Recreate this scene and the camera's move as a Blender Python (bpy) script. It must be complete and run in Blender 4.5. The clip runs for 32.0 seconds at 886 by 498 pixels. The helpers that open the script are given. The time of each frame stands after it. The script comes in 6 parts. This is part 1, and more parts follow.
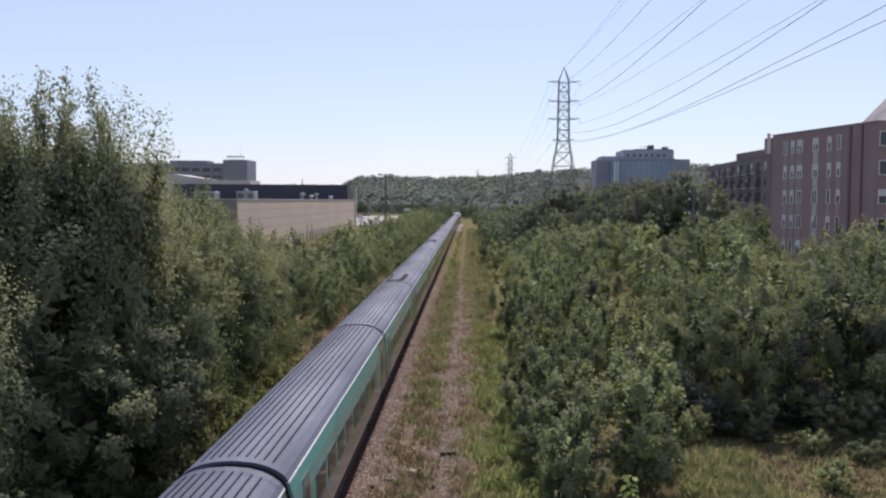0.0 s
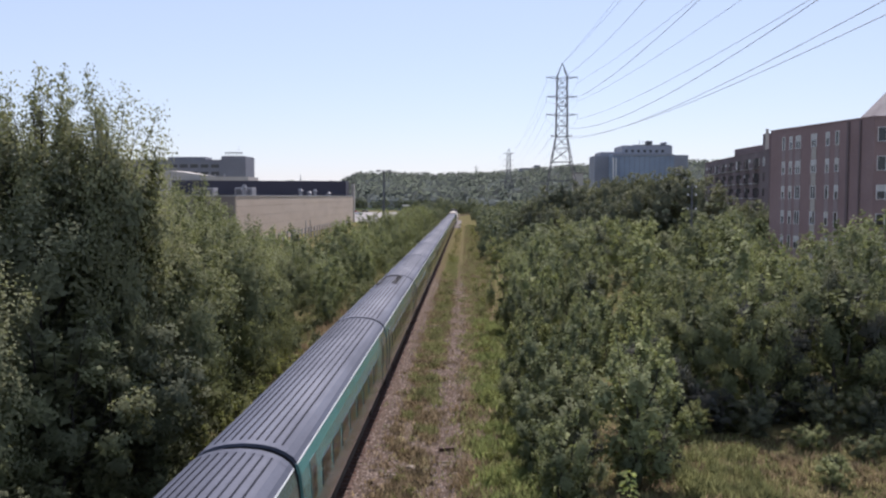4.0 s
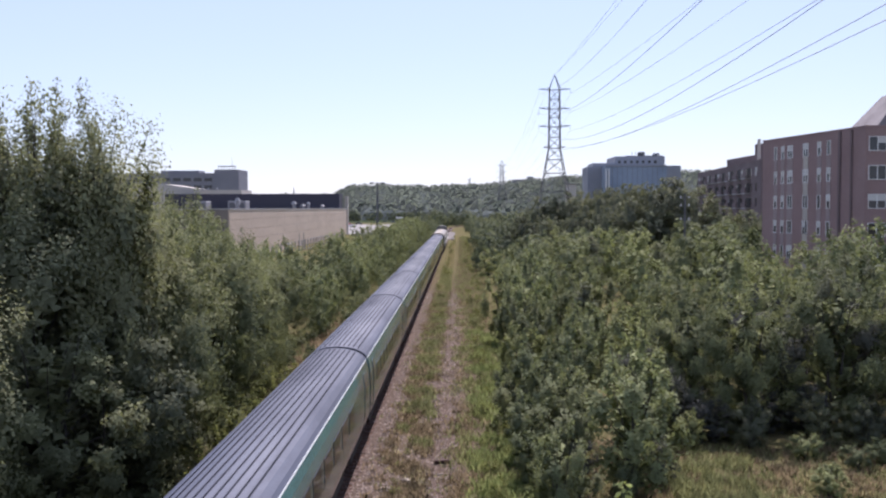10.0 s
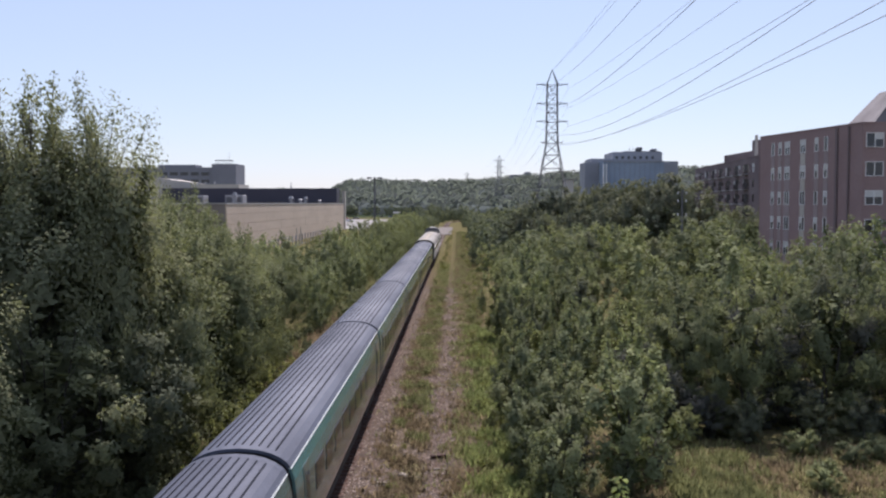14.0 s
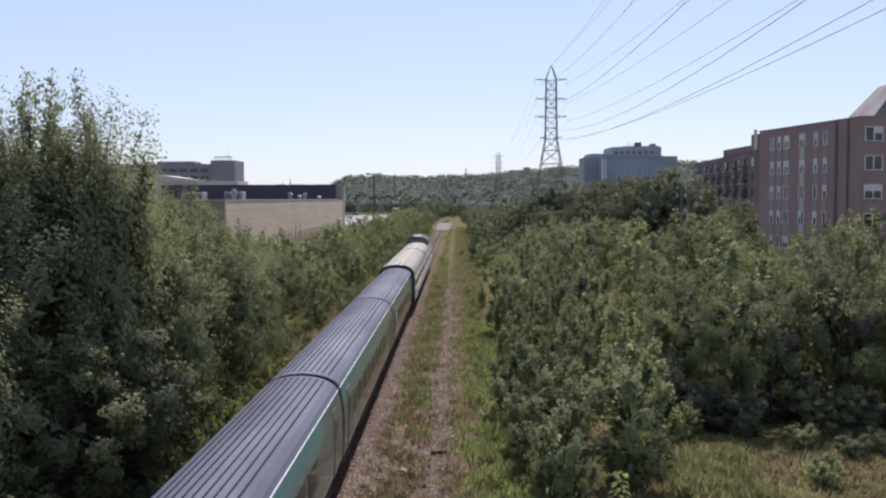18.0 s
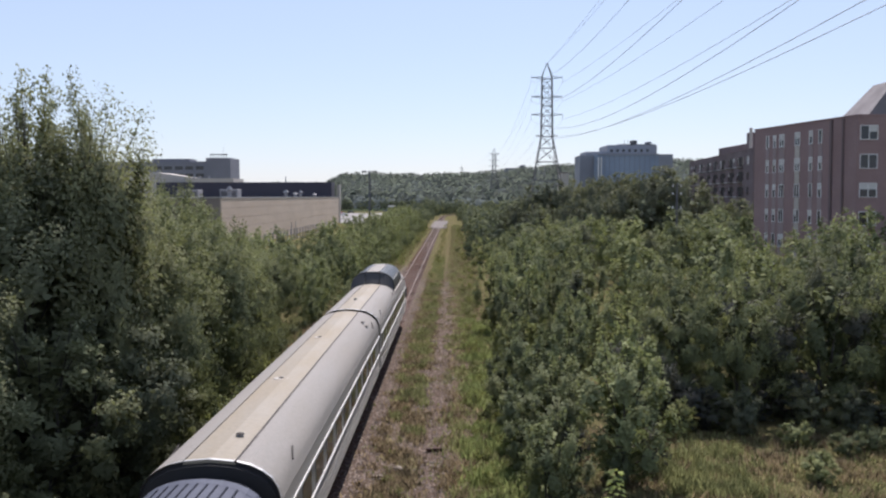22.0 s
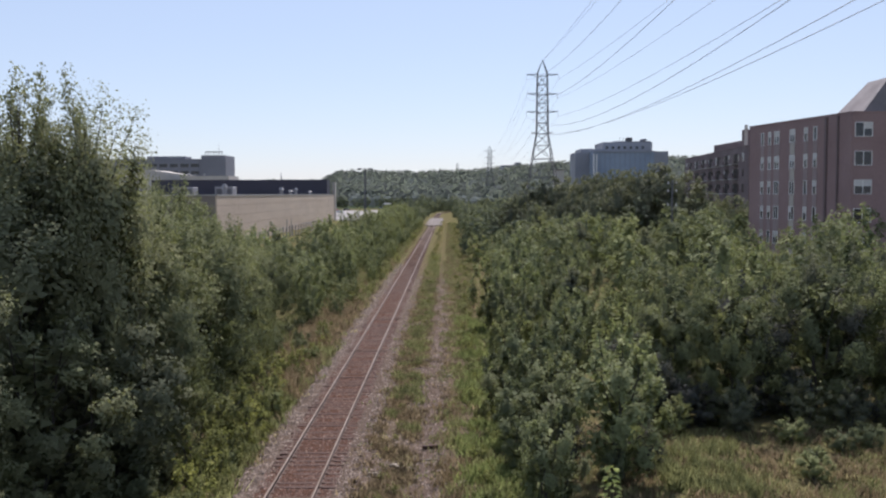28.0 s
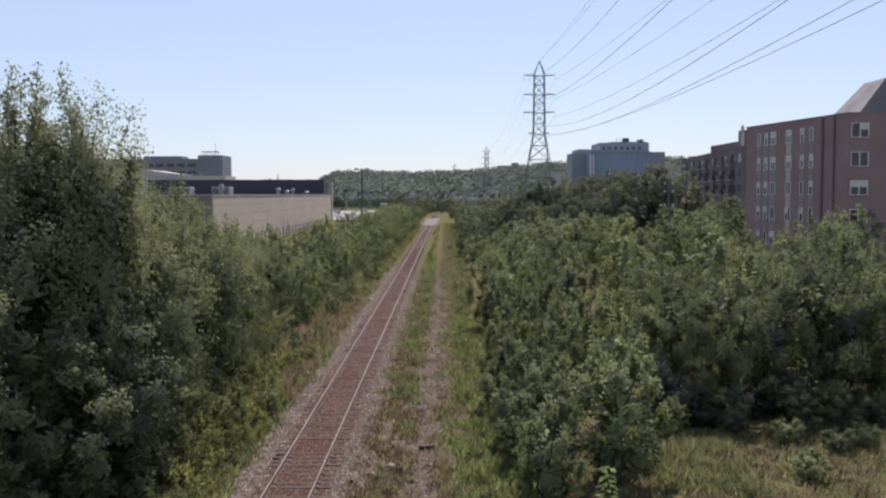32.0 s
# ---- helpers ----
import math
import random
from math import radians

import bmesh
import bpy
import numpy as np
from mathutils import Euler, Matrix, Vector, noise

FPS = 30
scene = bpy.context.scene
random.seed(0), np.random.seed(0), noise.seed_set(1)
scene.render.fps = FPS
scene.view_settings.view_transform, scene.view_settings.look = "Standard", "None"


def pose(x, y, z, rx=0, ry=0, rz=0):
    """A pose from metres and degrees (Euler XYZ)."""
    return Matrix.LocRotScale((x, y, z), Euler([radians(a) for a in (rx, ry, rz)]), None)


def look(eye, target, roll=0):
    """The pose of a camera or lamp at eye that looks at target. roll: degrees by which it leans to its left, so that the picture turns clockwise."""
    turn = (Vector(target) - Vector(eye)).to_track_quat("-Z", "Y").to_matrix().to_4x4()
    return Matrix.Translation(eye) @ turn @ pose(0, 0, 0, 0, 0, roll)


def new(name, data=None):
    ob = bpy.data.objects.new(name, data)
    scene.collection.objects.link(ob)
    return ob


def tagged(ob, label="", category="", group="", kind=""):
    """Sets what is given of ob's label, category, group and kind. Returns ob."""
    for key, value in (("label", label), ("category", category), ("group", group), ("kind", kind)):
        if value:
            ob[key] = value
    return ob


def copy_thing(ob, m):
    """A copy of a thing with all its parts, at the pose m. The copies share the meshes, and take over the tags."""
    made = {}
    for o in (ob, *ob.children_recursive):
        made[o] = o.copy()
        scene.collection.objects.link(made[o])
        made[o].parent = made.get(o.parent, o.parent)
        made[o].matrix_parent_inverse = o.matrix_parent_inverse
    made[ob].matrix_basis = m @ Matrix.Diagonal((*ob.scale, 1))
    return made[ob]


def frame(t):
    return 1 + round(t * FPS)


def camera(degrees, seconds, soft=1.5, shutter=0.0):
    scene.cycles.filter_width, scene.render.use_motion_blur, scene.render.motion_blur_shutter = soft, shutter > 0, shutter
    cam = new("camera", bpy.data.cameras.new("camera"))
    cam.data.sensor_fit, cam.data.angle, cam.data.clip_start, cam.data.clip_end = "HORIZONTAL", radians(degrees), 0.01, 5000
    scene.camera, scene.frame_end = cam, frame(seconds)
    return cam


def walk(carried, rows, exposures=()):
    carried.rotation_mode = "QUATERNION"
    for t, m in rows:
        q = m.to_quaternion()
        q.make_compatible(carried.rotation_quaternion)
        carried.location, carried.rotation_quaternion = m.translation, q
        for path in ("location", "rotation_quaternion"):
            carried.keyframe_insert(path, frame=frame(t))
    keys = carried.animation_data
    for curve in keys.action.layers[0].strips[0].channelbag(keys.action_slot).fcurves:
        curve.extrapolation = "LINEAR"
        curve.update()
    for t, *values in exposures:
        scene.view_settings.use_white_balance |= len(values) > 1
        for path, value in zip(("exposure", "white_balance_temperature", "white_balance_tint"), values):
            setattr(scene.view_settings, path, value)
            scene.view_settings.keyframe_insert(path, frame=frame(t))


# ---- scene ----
cam = camera(50.4, 32.0, 2.3)
EXPOSURES = [(t, 0.40 + s, 6230 - (140 if 7.5 < t < 10.5 else 0), 27 if 7.5 < t < 10.5 else 23 if t < 22 or 30.3 < t < 31.3 else 20) for t, s in ((0, 0.0), (7, 0.02), (8, 0.17), (9, 0.24), (10, 0.2), (11, 0.06), (12, 0.04), (14, 0.0), (23, 0.0), (23.5, -0.05), (24, -0.17), (24.5, -0.3), (25, -0.2), (25.5, -0.2), (27.5, -0.06), (30, -0.1), (30.5, 0.04), (31, 0.13), (31.5, -0.06), (32, -0.08))]
EYE = Vector((5.1, 0.0, 9.55))


def aim(yaw, pitch, lean):
    """The camera's pose on the bridge: degrees to the left of the track, up, and leaning to the right."""
    y, p = radians(yaw), radians(pitch)
    way = Vector((-math.sin(y) * math.cos(p), math.cos(y) * math.cos(p), math.sin(p)))
    return look(EYE, EYE + way * 50, -lean)


walk(cam, [
    (0, aim(1.567, -2.984, -0.325)), (0.5, aim(1.371, -2.907, -0.301)), (1, aim(1.228, -2.914, -0.308)),
    (1.5, aim(1.267, -2.858, -0.316)), (2, aim(1.310, -2.799, -0.344)), (2.5, aim(1.314, -2.849, -0.401)),
    (3, aim(1.462, -2.942, -0.357)), (3.5, aim(1.527, -3.132, -0.262)), (5.5, aim(1.288, -3.287, -0.219)),
    (6, aim(1.299, -3.280, -0.210)), (6.5, aim(1.300, -3.228, -0.213)), (7, aim(1.322, -3.131, -0.190)),
    (7.5, aim(1.409, -2.986, -0.128)), (8, aim(1.469, -2.768, -0.030)), (8.5, aim(1.513, -2.667, 0.052)),
    (9, aim(1.423, -2.615, 0.090)), (9.5, aim(1.294, -2.634, 0.072)), (10, aim(1.099, -2.496, 0.138)),
    (10.5, aim(0.974, -2.259, 0.159)), (11, aim(0.881, -2.061, 0.193)), (11.5, aim(0.702, -2.017, 0.039)),
    (12, aim(0.736, -2.223, -0.053)), (12.5, aim(0.792, -2.465, -0.117)), (13, aim(0.721, -2.579, -0.135)),
    (13.5, aim(0.816, -2.672, -0.105)), (14, aim(0.928, -2.798, -0.040)), (14.5, aim(1.023, -2.872, -0.007)),
    (16.5, aim(1.041, -2.847, 0.133)), (17, aim(0.947, -2.903, 0.181)), (17.5, aim(0.946, -3.008, 0.182)),
    (18, aim(0.897, -3.059, 0.184)), (18.5, aim(0.949, -2.964, 0.164)), (19, aim(0.985, -2.946, 0.282)),
    (19.5, aim(0.995, -2.959, 0.229)), (20, aim(0.945, -3.059, 0.182)), (20.5, aim(0.823, -3.070, 0.145)),
    (21, aim(0.776, -2.891, 0.090)), (21.5, aim(0.765, -2.840, -0.033)), (22, aim(0.633, -3.192, 0.108)),
    (22.5, aim(0.534, -3.564, 0.096)), (23, aim(0.429, -3.738, 0.198)), (23.5, aim(0.384, -3.844, 0.197)),
    (24, aim(0.319, -3.868, 0.247)), (24.5, aim(0.357, -3.968, 0.287)), (25, aim(0.304, -3.880, 0.242)),
    (25.5, aim(0.231, -3.712, 0.093)), (27.5, aim(0.379, -3.339, 0.156)), (28, aim(0.366, -3.357, 0.175)),
    (28.5, aim(0.343, -3.222, 0.091)), (29, aim(0.365, -3.290, 0.006)), (29.5, aim(0.327, -3.248, -0.030)),
    (30, aim(0.320, -3.266, 0.000)), (30.5, aim(0.253, -3.194, 0.111)), (31, aim(0.220, -3.086, 0.017)),
    (31.5, aim(0.190, -3.261, 0.036)), (32, aim(0.169, -3.343, 0.095)),
], exposures=EXPOSURES)

# ---- light ----
SUN_AZIMUTH, SUN_HEIGHT = radians(9), radians(50)
world = bpy.data.worlds.new("sky")
scene.world = world
world.use_nodes = True
wn = world.node_tree
wn.nodes.clear()
sky = wn.nodes.new("ShaderNodeTexSky")
sky.sky_type, sky.sun_disc = "NISHITA", False
sky.sun_elevation, sky.sun_rotation = SUN_HEIGHT, SUN_AZIMUTH
sky.air_density, sky.dust_density, sky.ozone_density = 1.0, 0.3, 1.6
back = wn.nodes.new("ShaderNodeBackground")
back.inputs["Strength"].default_value = 0.092
wout = wn.nodes.new("ShaderNodeOutputWorld")
haze = wn.nodes.new("ShaderNodeMix")
haze.data_type = "RGBA"
haze.inputs[0].default_value, haze.inputs[7].default_value = 0.55, (5.1, 6.2, 7.45, 1)
wn.links.new(sky.outputs[0], haze.inputs[6])
wn.links.new(haze.outputs[2], back.inputs[0])
wn.links.new(back.outputs[0], wout.inputs[0])
sun = new("sun", bpy.data.lights.new("sun", "SUN"))
sun.data.energy, sun.data.angle, sun.data.color = 5.0, radians(0.55), (1.0, 0.94, 0.85)
sun_way = Vector((math.sin(SUN_AZIMUTH) * math.cos(SUN_HEIGHT), math.cos(SUN_AZIMUTH) * math.cos(SUN_HEIGHT), math.sin(SUN_HEIGHT)))
sun.matrix_world = look(sun_way * 200, (0, 0, 0))


# ---- materials ----
def material(name, colour, rough=0.7, metal=0.0, spec=0.5):
    m = bpy.data.materials.new(name)
    m.use_nodes = True
    b = m.node_tree.nodes["Principled BSDF"]
    b.inputs["Base Color"].default_value = (*colour, 1)
    b.inputs["Roughness"].default_value = rough
    b.inputs["Metallic"].default_value = metal
    b.inputs["Specular IOR Level"].default_value = spec
    return m


def node(m, kind, **sets):
    n = m.node_tree.nodes.new(kind)
    for key, value in sets.items():
        n.inputs[key.replace("_", " ")].default_value = value
    return n


def link(m, a, b):
    m.node_tree.links.new(a, b)


def noise_of(m, scale, detail=5.0, rough=0.6, space="Object", stretch=(1, 1, 1)):
    co = node(m, "ShaderNodeTexCoord")
    mp = node(m, "ShaderNodeMapping")
    mp.inputs["Scale"].default_value = stretch
    link(m, co.outputs[space], mp.inputs["Vector"])
    n = node(m, "ShaderNodeTexNoise", Scale=scale, Detail=detail, Roughness=rough)
    link(m, mp.outputs[0], n.inputs["Vector"])
    return n.outputs["Fac"]


def ramp(m, fac, stops):
    r = node(m, "ShaderNodeValToRGB")
    els = r.color_ramp.elements
    while len(els) < len(stops):
        els.new(0.5)
    for e, (at, colour) in zip(els, stops):
        e.position, e.color = at, (*colour, 1)
    link(m, fac, r.inputs[0])
    return r.outputs[0]


def mix(m, fac, a, b, how="MIX"):
    n = m.node_tree.nodes.new("ShaderNodeMix")
    n.data_type, n.blend_type = "RGBA", how
    for sock, value in ((n.inputs[0], fac), (n.inputs[6], a), (n.inputs[7], b)):
        if isinstance(value, (int, float)):
            sock.default_value = value
        elif isinstance(value, tuple):
            sock.default_value = (*value, 1)
        else:
            link(m, value, sock)
    return n.outputs[2]


def base(m, colour):
    link(m, colour, m.node_tree.nodes["Principled BSDF"].inputs["Base Color"])


def bump(m, height, strength=0.3, distance=0.02):
    b = node(m, "ShaderNodeBump", Strength=strength, Distance=distance)
    link(m, height, b.inputs["Height"])
    link(m, b.outputs[0], m.node_tree.nodes["Principled BSDF"].inputs["Normal"])


def worn(name, colour, rough=0.6, metal=0.0, dirt=(0.12, 0.10, 0.08), scale=2.0, amount=0.4, fine=18.0, stretch=(1, 1, 1), relief=0.15):
    """A surface with stains at one scale and grain at another."""
    m = material(name, colour, rough, metal)
    big = noise_of(m, scale, 5, 0.65, "Object", stretch)
    small = noise_of(m, fine, 6, 0.6)
    hold = ramp(m, big, [(0.38, (0, 0, 0)), (0.72, (amount, amount, amount))])
    c = mix(m, hold, colour, dirt)
    c = mix(m, 0.35, c, ramp(m, small, [(0.25, (0.55, 0.55, 0.55)), (0.75, (1.25, 1.25, 1.25))]), "MULTIPLY")
    base(m, c)
    r = ramp(m, big, [(0.3, (rough * 0.8,) * 3), (0.7, (min(1, rough * 1.25),) * 3)])
    link(m, r, m.node_tree.nodes["Principled BSDF"].inputs["Roughness"])
    bump(m, small, relief)
    return m


def leafy(name, dark, mid, light, through_light=0.3, gloss=0.06, by_plant=True, patch=0.45):
    """Leaves: each with a shade of its own, some light passing through."""
    m = material(name, mid, 0.85, 0, gloss)
    b = m.node_tree.nodes["Principled BSDF"]
    geo = node(m, "ShaderNodeNewGeometry")
    c = ramp(m, geo.outputs["Random Per Island"], [(0.0, dark), (0.45, mid), (0.9, light), (1.0, tuple(min(1, v * 1.2) for v in light))])
    if by_plant:
        info = node(m, "ShaderNodeObjectInfo")
        c = mix(m, 0.62, c, ramp(m, info.outputs["Random"], [(0.0, (0.40, 0.44, 0.50)), (0.3, (0.76, 0.79, 0.84)), (0.6, (1.06, 1.06, 1.06)), (0.85, (1.26, 1.24, 1.02)), (1.0, (1.26, 1.26, 1.16))]), "MULTIPLY")
    big = noise_of(m, patch, 3)
    c = mix(m, 0.5, c, ramp(m, big, [(0.3, (0.66, 0.70, 0.74)), (0.7, (1.26, 1.2, 1.0))]), "MULTIPLY")
    base(m, c)
    t = node(m, "ShaderNodeBsdfTranslucent")
    link(m, mix(m, 1.0, c, (1.06, 1.11, 0.80), "MULTIPLY"), t.inputs["Color"])
    s = node(m, "ShaderNodeMixShader")
    s.inputs[0].default_value = through_light
    link(m, b.outputs[0], s.inputs[1])
    link(m, t.outputs[0], s.inputs[2])
    link(m, s.outputs[0], m.node_tree.nodes["Material Output"].inputs["Surface"])
    return m


LEAF_TALL = leafy("leaf_poplar", (0.151, 0.162, 0.106), (0.184, 0.196, 0.128), (0.217, 0.230, 0.149), 0.37)
LEAF_MID = leafy("leaf_willow", (0.147, 0.162, 0.092), (0.186, 0.203, 0.114), (0.228, 0.246, 0.135), 0.32)
LEAF_DARK = leafy("leaf_alder", (0.120, 0.128, 0.090), (0.149, 0.158, 0.110), (0.182, 0.192, 0.131), 0.27)
LEAF_YOUNG = leafy("leaf_birch", (0.164, 0.184, 0.102), (0.201, 0.224, 0.123), (0.240, 0.264, 0.145), 0.34)
LEAF_WARM = leafy("leaf_maple", (0.155, 0.168, 0.096), (0.190, 0.205, 0.116), (0.230, 0.246, 0.137), 0.34)
# distance haze is put into this paler, bluer leaf colour
WOODS = leafy("leaf_woods_haze", (0.120, 0.137, 0.146), (0.125, 0.142, 0.151), (0.130, 0.148, 0.156), 0.70, 0.06, False, 0.03)
LEAF_FAR = leafy("leaf_woods", (0.139, 0.156, 0.108), (0.164, 0.183, 0.125), (0.190, 0.211, 0.143), 0.34)
WEED = leafy("weed_leaf", (0.10, 0.108, 0.046), (0.170, 0.182, 0.078), (0.25, 0.262, 0.115), 0.4, 0.06, False)
LUSH = leafy("lush_weed", (0.105, 0.133, 0.046), (0.180, 0.220, 0.076), (0.265, 0.305, 0.112), 0.4, 0.06, False)
STRAW = leafy("dry_grass", (0.14, 0.12, 0.06), (0.26, 0.225, 0.11), (0.38, 0.34, 0.18), 0.35, 0.06, False)
RUSSET = leafy("dry_dock", (0.09, 0.066, 0.040), (0.155, 0.118, 0.070), (0.23, 0.18, 0.11), 0.25, 0.06, False)
# thicket shade put into the leaf colour: dark, and passing little light
LEAF_SHADE = leafy("leaf_shade_tone", (0.072, 0.074, 0.066), (0.090, 0.092, 0.082), (0.110, 0.113, 0.098), 0.10)
LEAF_BANK = leafy("leaf_bank_bush", (0.150, 0.158, 0.066), (0.205, 0.214, 0.088), (0.270, 0.278, 0.116), 0.42)
BARK = worn("bark", (0.06, 0.052, 0.044), 0.9, 0, (0.03, 0.026, 0.022), 3, 0.7, 14, (1, 1, 0.25), 0.6)
STEEL = worn("tower_steel", (0.12, 0.125, 0.135), 0.7, 0.1, (0.10, 0.08, 0.07), 0.6, 0.5, 9)
LEAF_PALE = leafy("leaf_sapling", (0.22, 0.26, 0.10), (0.28, 0.33, 0.13), (0.36, 0.40, 0.17), 0.4)
WIRE = material("wire", (0.30, 0.32, 0.34), 0.45, 0.7)
INSULATOR = material("insulator", (0.20, 0.21, 0.22), 0.3)
RAIL = worn("rail_steel", (0.085, 0.050, 0.036), 0.85, 0.0, (0.055, 0.03, 0.022), 1.2, 0.6, 25)
CROSSING = worn("crossing_gravel", (0.098, 0.080, 0.068), 0.95, 0, (0.070, 0.056, 0.046), 0.35, 0.6, 8)
RAIL_HEAD = worn("rail_head", (0.155, 0.108, 0.080), 0.7, 0.0, (0.10, 0.068, 0.05), 0.5, 0.5, 20)
TIE = worn("sleeper_wood", (0.088, 0.051, 0.040), 0.9, 0, (0.052, 0.031, 0.025), 2.5, 0.7, 22, (0.3, 2, 1), 0.5)
BRICK = worn("apartment_brick", (0.275, 0.185, 0.178), 0.85, 0, (0.22, 0.148, 0.143), 0.25, 0.5, 7)
BRICK_OLD = worn("old_brick", (0.165, 0.122, 0.122), 0.85, 0, (0.12, 0.088, 0.088), 0.2, 0.5, 6)
PANEL_WALL = worn("tilt_panel", (0.555, 0.445, 0.345), 0.85, 0, (0.41, 0.325, 0.255), 0.15, 0.5, 3, (1, 0.35, 1.6))
GREY_BRICK = worn("grey_brick", (0.31, 0.245, 0.24), 0.85, 0, (0.25, 0.195, 0.19), 0.3, 0.5, 7)
NAVY = worn("dark_cladding", (0.030, 0.030, 0.050), 0.6, 0, (0.05, 0.048, 0.062), 0.2, 0.4, 4)
CONCRETE = worn("concrete", (0.36, 0.35, 0.34), 0.85, 0, (0.22, 0.21, 0.20), 0.2, 0.5, 3)
# warehouse wall turned from the sun: its shade is put into this brown
SHADED_WALL = worn("shaded_end_wall", (0.20, 0.17, 0.15), 0.85, 0, (0.14, 0.12, 0.105), 0.2, 0.5, 3)
PALE = worn("pale_cladding", (0.48, 0.44, 0.39), 0.75, 0, (0.36, 0.33, 0.29), 0.15, 0.4, 3)
# far walls: distance haze is put into these two paler, bluish base colours
OFFICE = worn("office_wall", (0.20, 0.205, 0.235), 0.7, 0, (0.15, 0.155, 0.18), 0.1, 0.4, 2)
HOSPITAL = worn("hospital_wall", (0.26, 0.27, 0.30), 0.7, 0, (0.20, 0.21, 0.24), 0.1, 0.4, 2)
BLUE_WALL = worn("blue_panels", (0.25, 0.31, 0.39), 0.5, 0, (0.11, 0.14, 0.2), 0.1, 0.4, 2)
ROOFING = worn("roof_felt", (0.12, 0.12, 0.125), 0.9, 0, (0.07, 0.07, 0.07), 0.2, 0.5, 3)
SHINGLE = worn("grey_shingle", (0.17, 0.155, 0.16), 0.85, 0, (0.11, 0.10, 0.10), 0.4, 0.5, 8)
WHITE = worn("white_frame", (0.78, 0.77, 0.75), 0.5, 0, (0.5, 0.48, 0.45), 0.8, 0.3, 6)
GLASS_DARK = material("window_glass", (0.025, 0.027, 0.034), 0.08, 0, 0.5)
CURTAIN = material("window_blind", (0.55, 0.54, 0.52), 0.8)
METAL = worn("galvanised", (0.26, 0.265, 0.28), 0.6, 0.4, (0.25, 0.24, 0.23), 1.0, 0.4, 10)
ASPHALT = worn("asphalt", (0.20, 0.19, 0.18), 0.9, 0, (0.15, 0.142, 0.132), 0.08, 0.5, 2)
RUBBER = material("black_rubber", (0.012, 0.012, 0.014), 0.75)
UNDER = worn("grime_and_shade_dark", (0.022, 0.018, 0.016), 0.9, 0, (0.05, 0.035, 0.025), 1.5, 0.6, 12)
REN_ROOF = worn("grey_blue_roof", (0.082, 0.094, 0.130), 0.72, 0.0, (0.05, 0.053, 0.065), 0.35, 0.5, 10, (1.5, 0.25, 1))
REN_RIB = material("roof_rib", (0.028, 0.031, 0.042), 0.95, 0, 0.05)
REN_TEAL = worn("teal_paint", (0.105, 0.27, 0.255), 0.07, 0.0, (0.10, 0.17, 0.165), 0.5, 0.4, 8, (1, 0.3, 1))
REN_DULL = worn("dull_teal_paint", (0.085, 0.185, 0.18), 0.09, 0.0, (0.10, 0.15, 0.145), 0.5, 0.5, 8, (1, 0.3, 1))
REN_GREY = worn("grey_paint", (0.17, 0.18, 0.165), 0.09, 0.0, (0.16, 0.135, 0.10), 0.5, 0.6, 8, (1, 0.3, 1))
REN_BAND = worn("window_band", (0.10, 0.14, 0.13), 0.08, 0.0, (0.10, 0.10, 0.085), 0.5, 0.5, 8, (1, 0.3, 1))
REN_STRIPE = material("white_stripe", (0.72, 0.76, 0.75), 0.3)
STAINLESS = worn("stainless_steel", (0.27, 0.26, 0.24), 0.5, 0.4, (0.22, 0.19, 0.155), 0.4, 0.5, 12, (1, 0.2, 1))
FLUTE = worn("fluted_roof", (0.222, 0.208, 0.188), 0.7, 0.0, (0.285, 0.258, 0.220), 0.4, 0.4, 12, (1, 0.2, 1))
ROOF_TAN = worn("dusty_roof", (0.250, 0.222, 0.174), 0.66, 0.0, (0.28, 0.225, 0.145), 0.5, 0.6, 10, (1.2, 0.25, 1))
TRIM_DUST = worn("dusty_aluminium", (0.33, 0.305, 0.265), 0.6, 0.1, (0.28, 0.25, 0.20), 3, 0.6, 16)
DOME_FRAME = worn("dome_frame", (0.20, 0.195, 0.185), 0.6, 0.3, (0.16, 0.145, 0.12), 0.8, 0.5, 14)
TRIM = material("bright_trim", (0.50, 0.50, 0.49), 0.4, 0.6)
DOME_GLASS = material("dome_glass", (0.052, 0.049, 0.048), 0.28, 0, 0.33)
for soft in (REN_ROOF, FLUTE, ROOF_TAN, TIE):
    soft.node_tree.nodes["Principled BSDF"].inputs["Specular IOR Level"].default_value = 0.25
CAR_PAINTS = [worn("car_paint", c, 0.25, 0.1, tuple(v * 0.8 for v in c), 1, 0.2, 20) for c in ((0.62, 0.62, 0.62), (0.05, 0.05, 0.055), (0.75, 0.75, 0.76), (0.30, 0.04, 0.035), (0.10, 0.12, 0.18))]


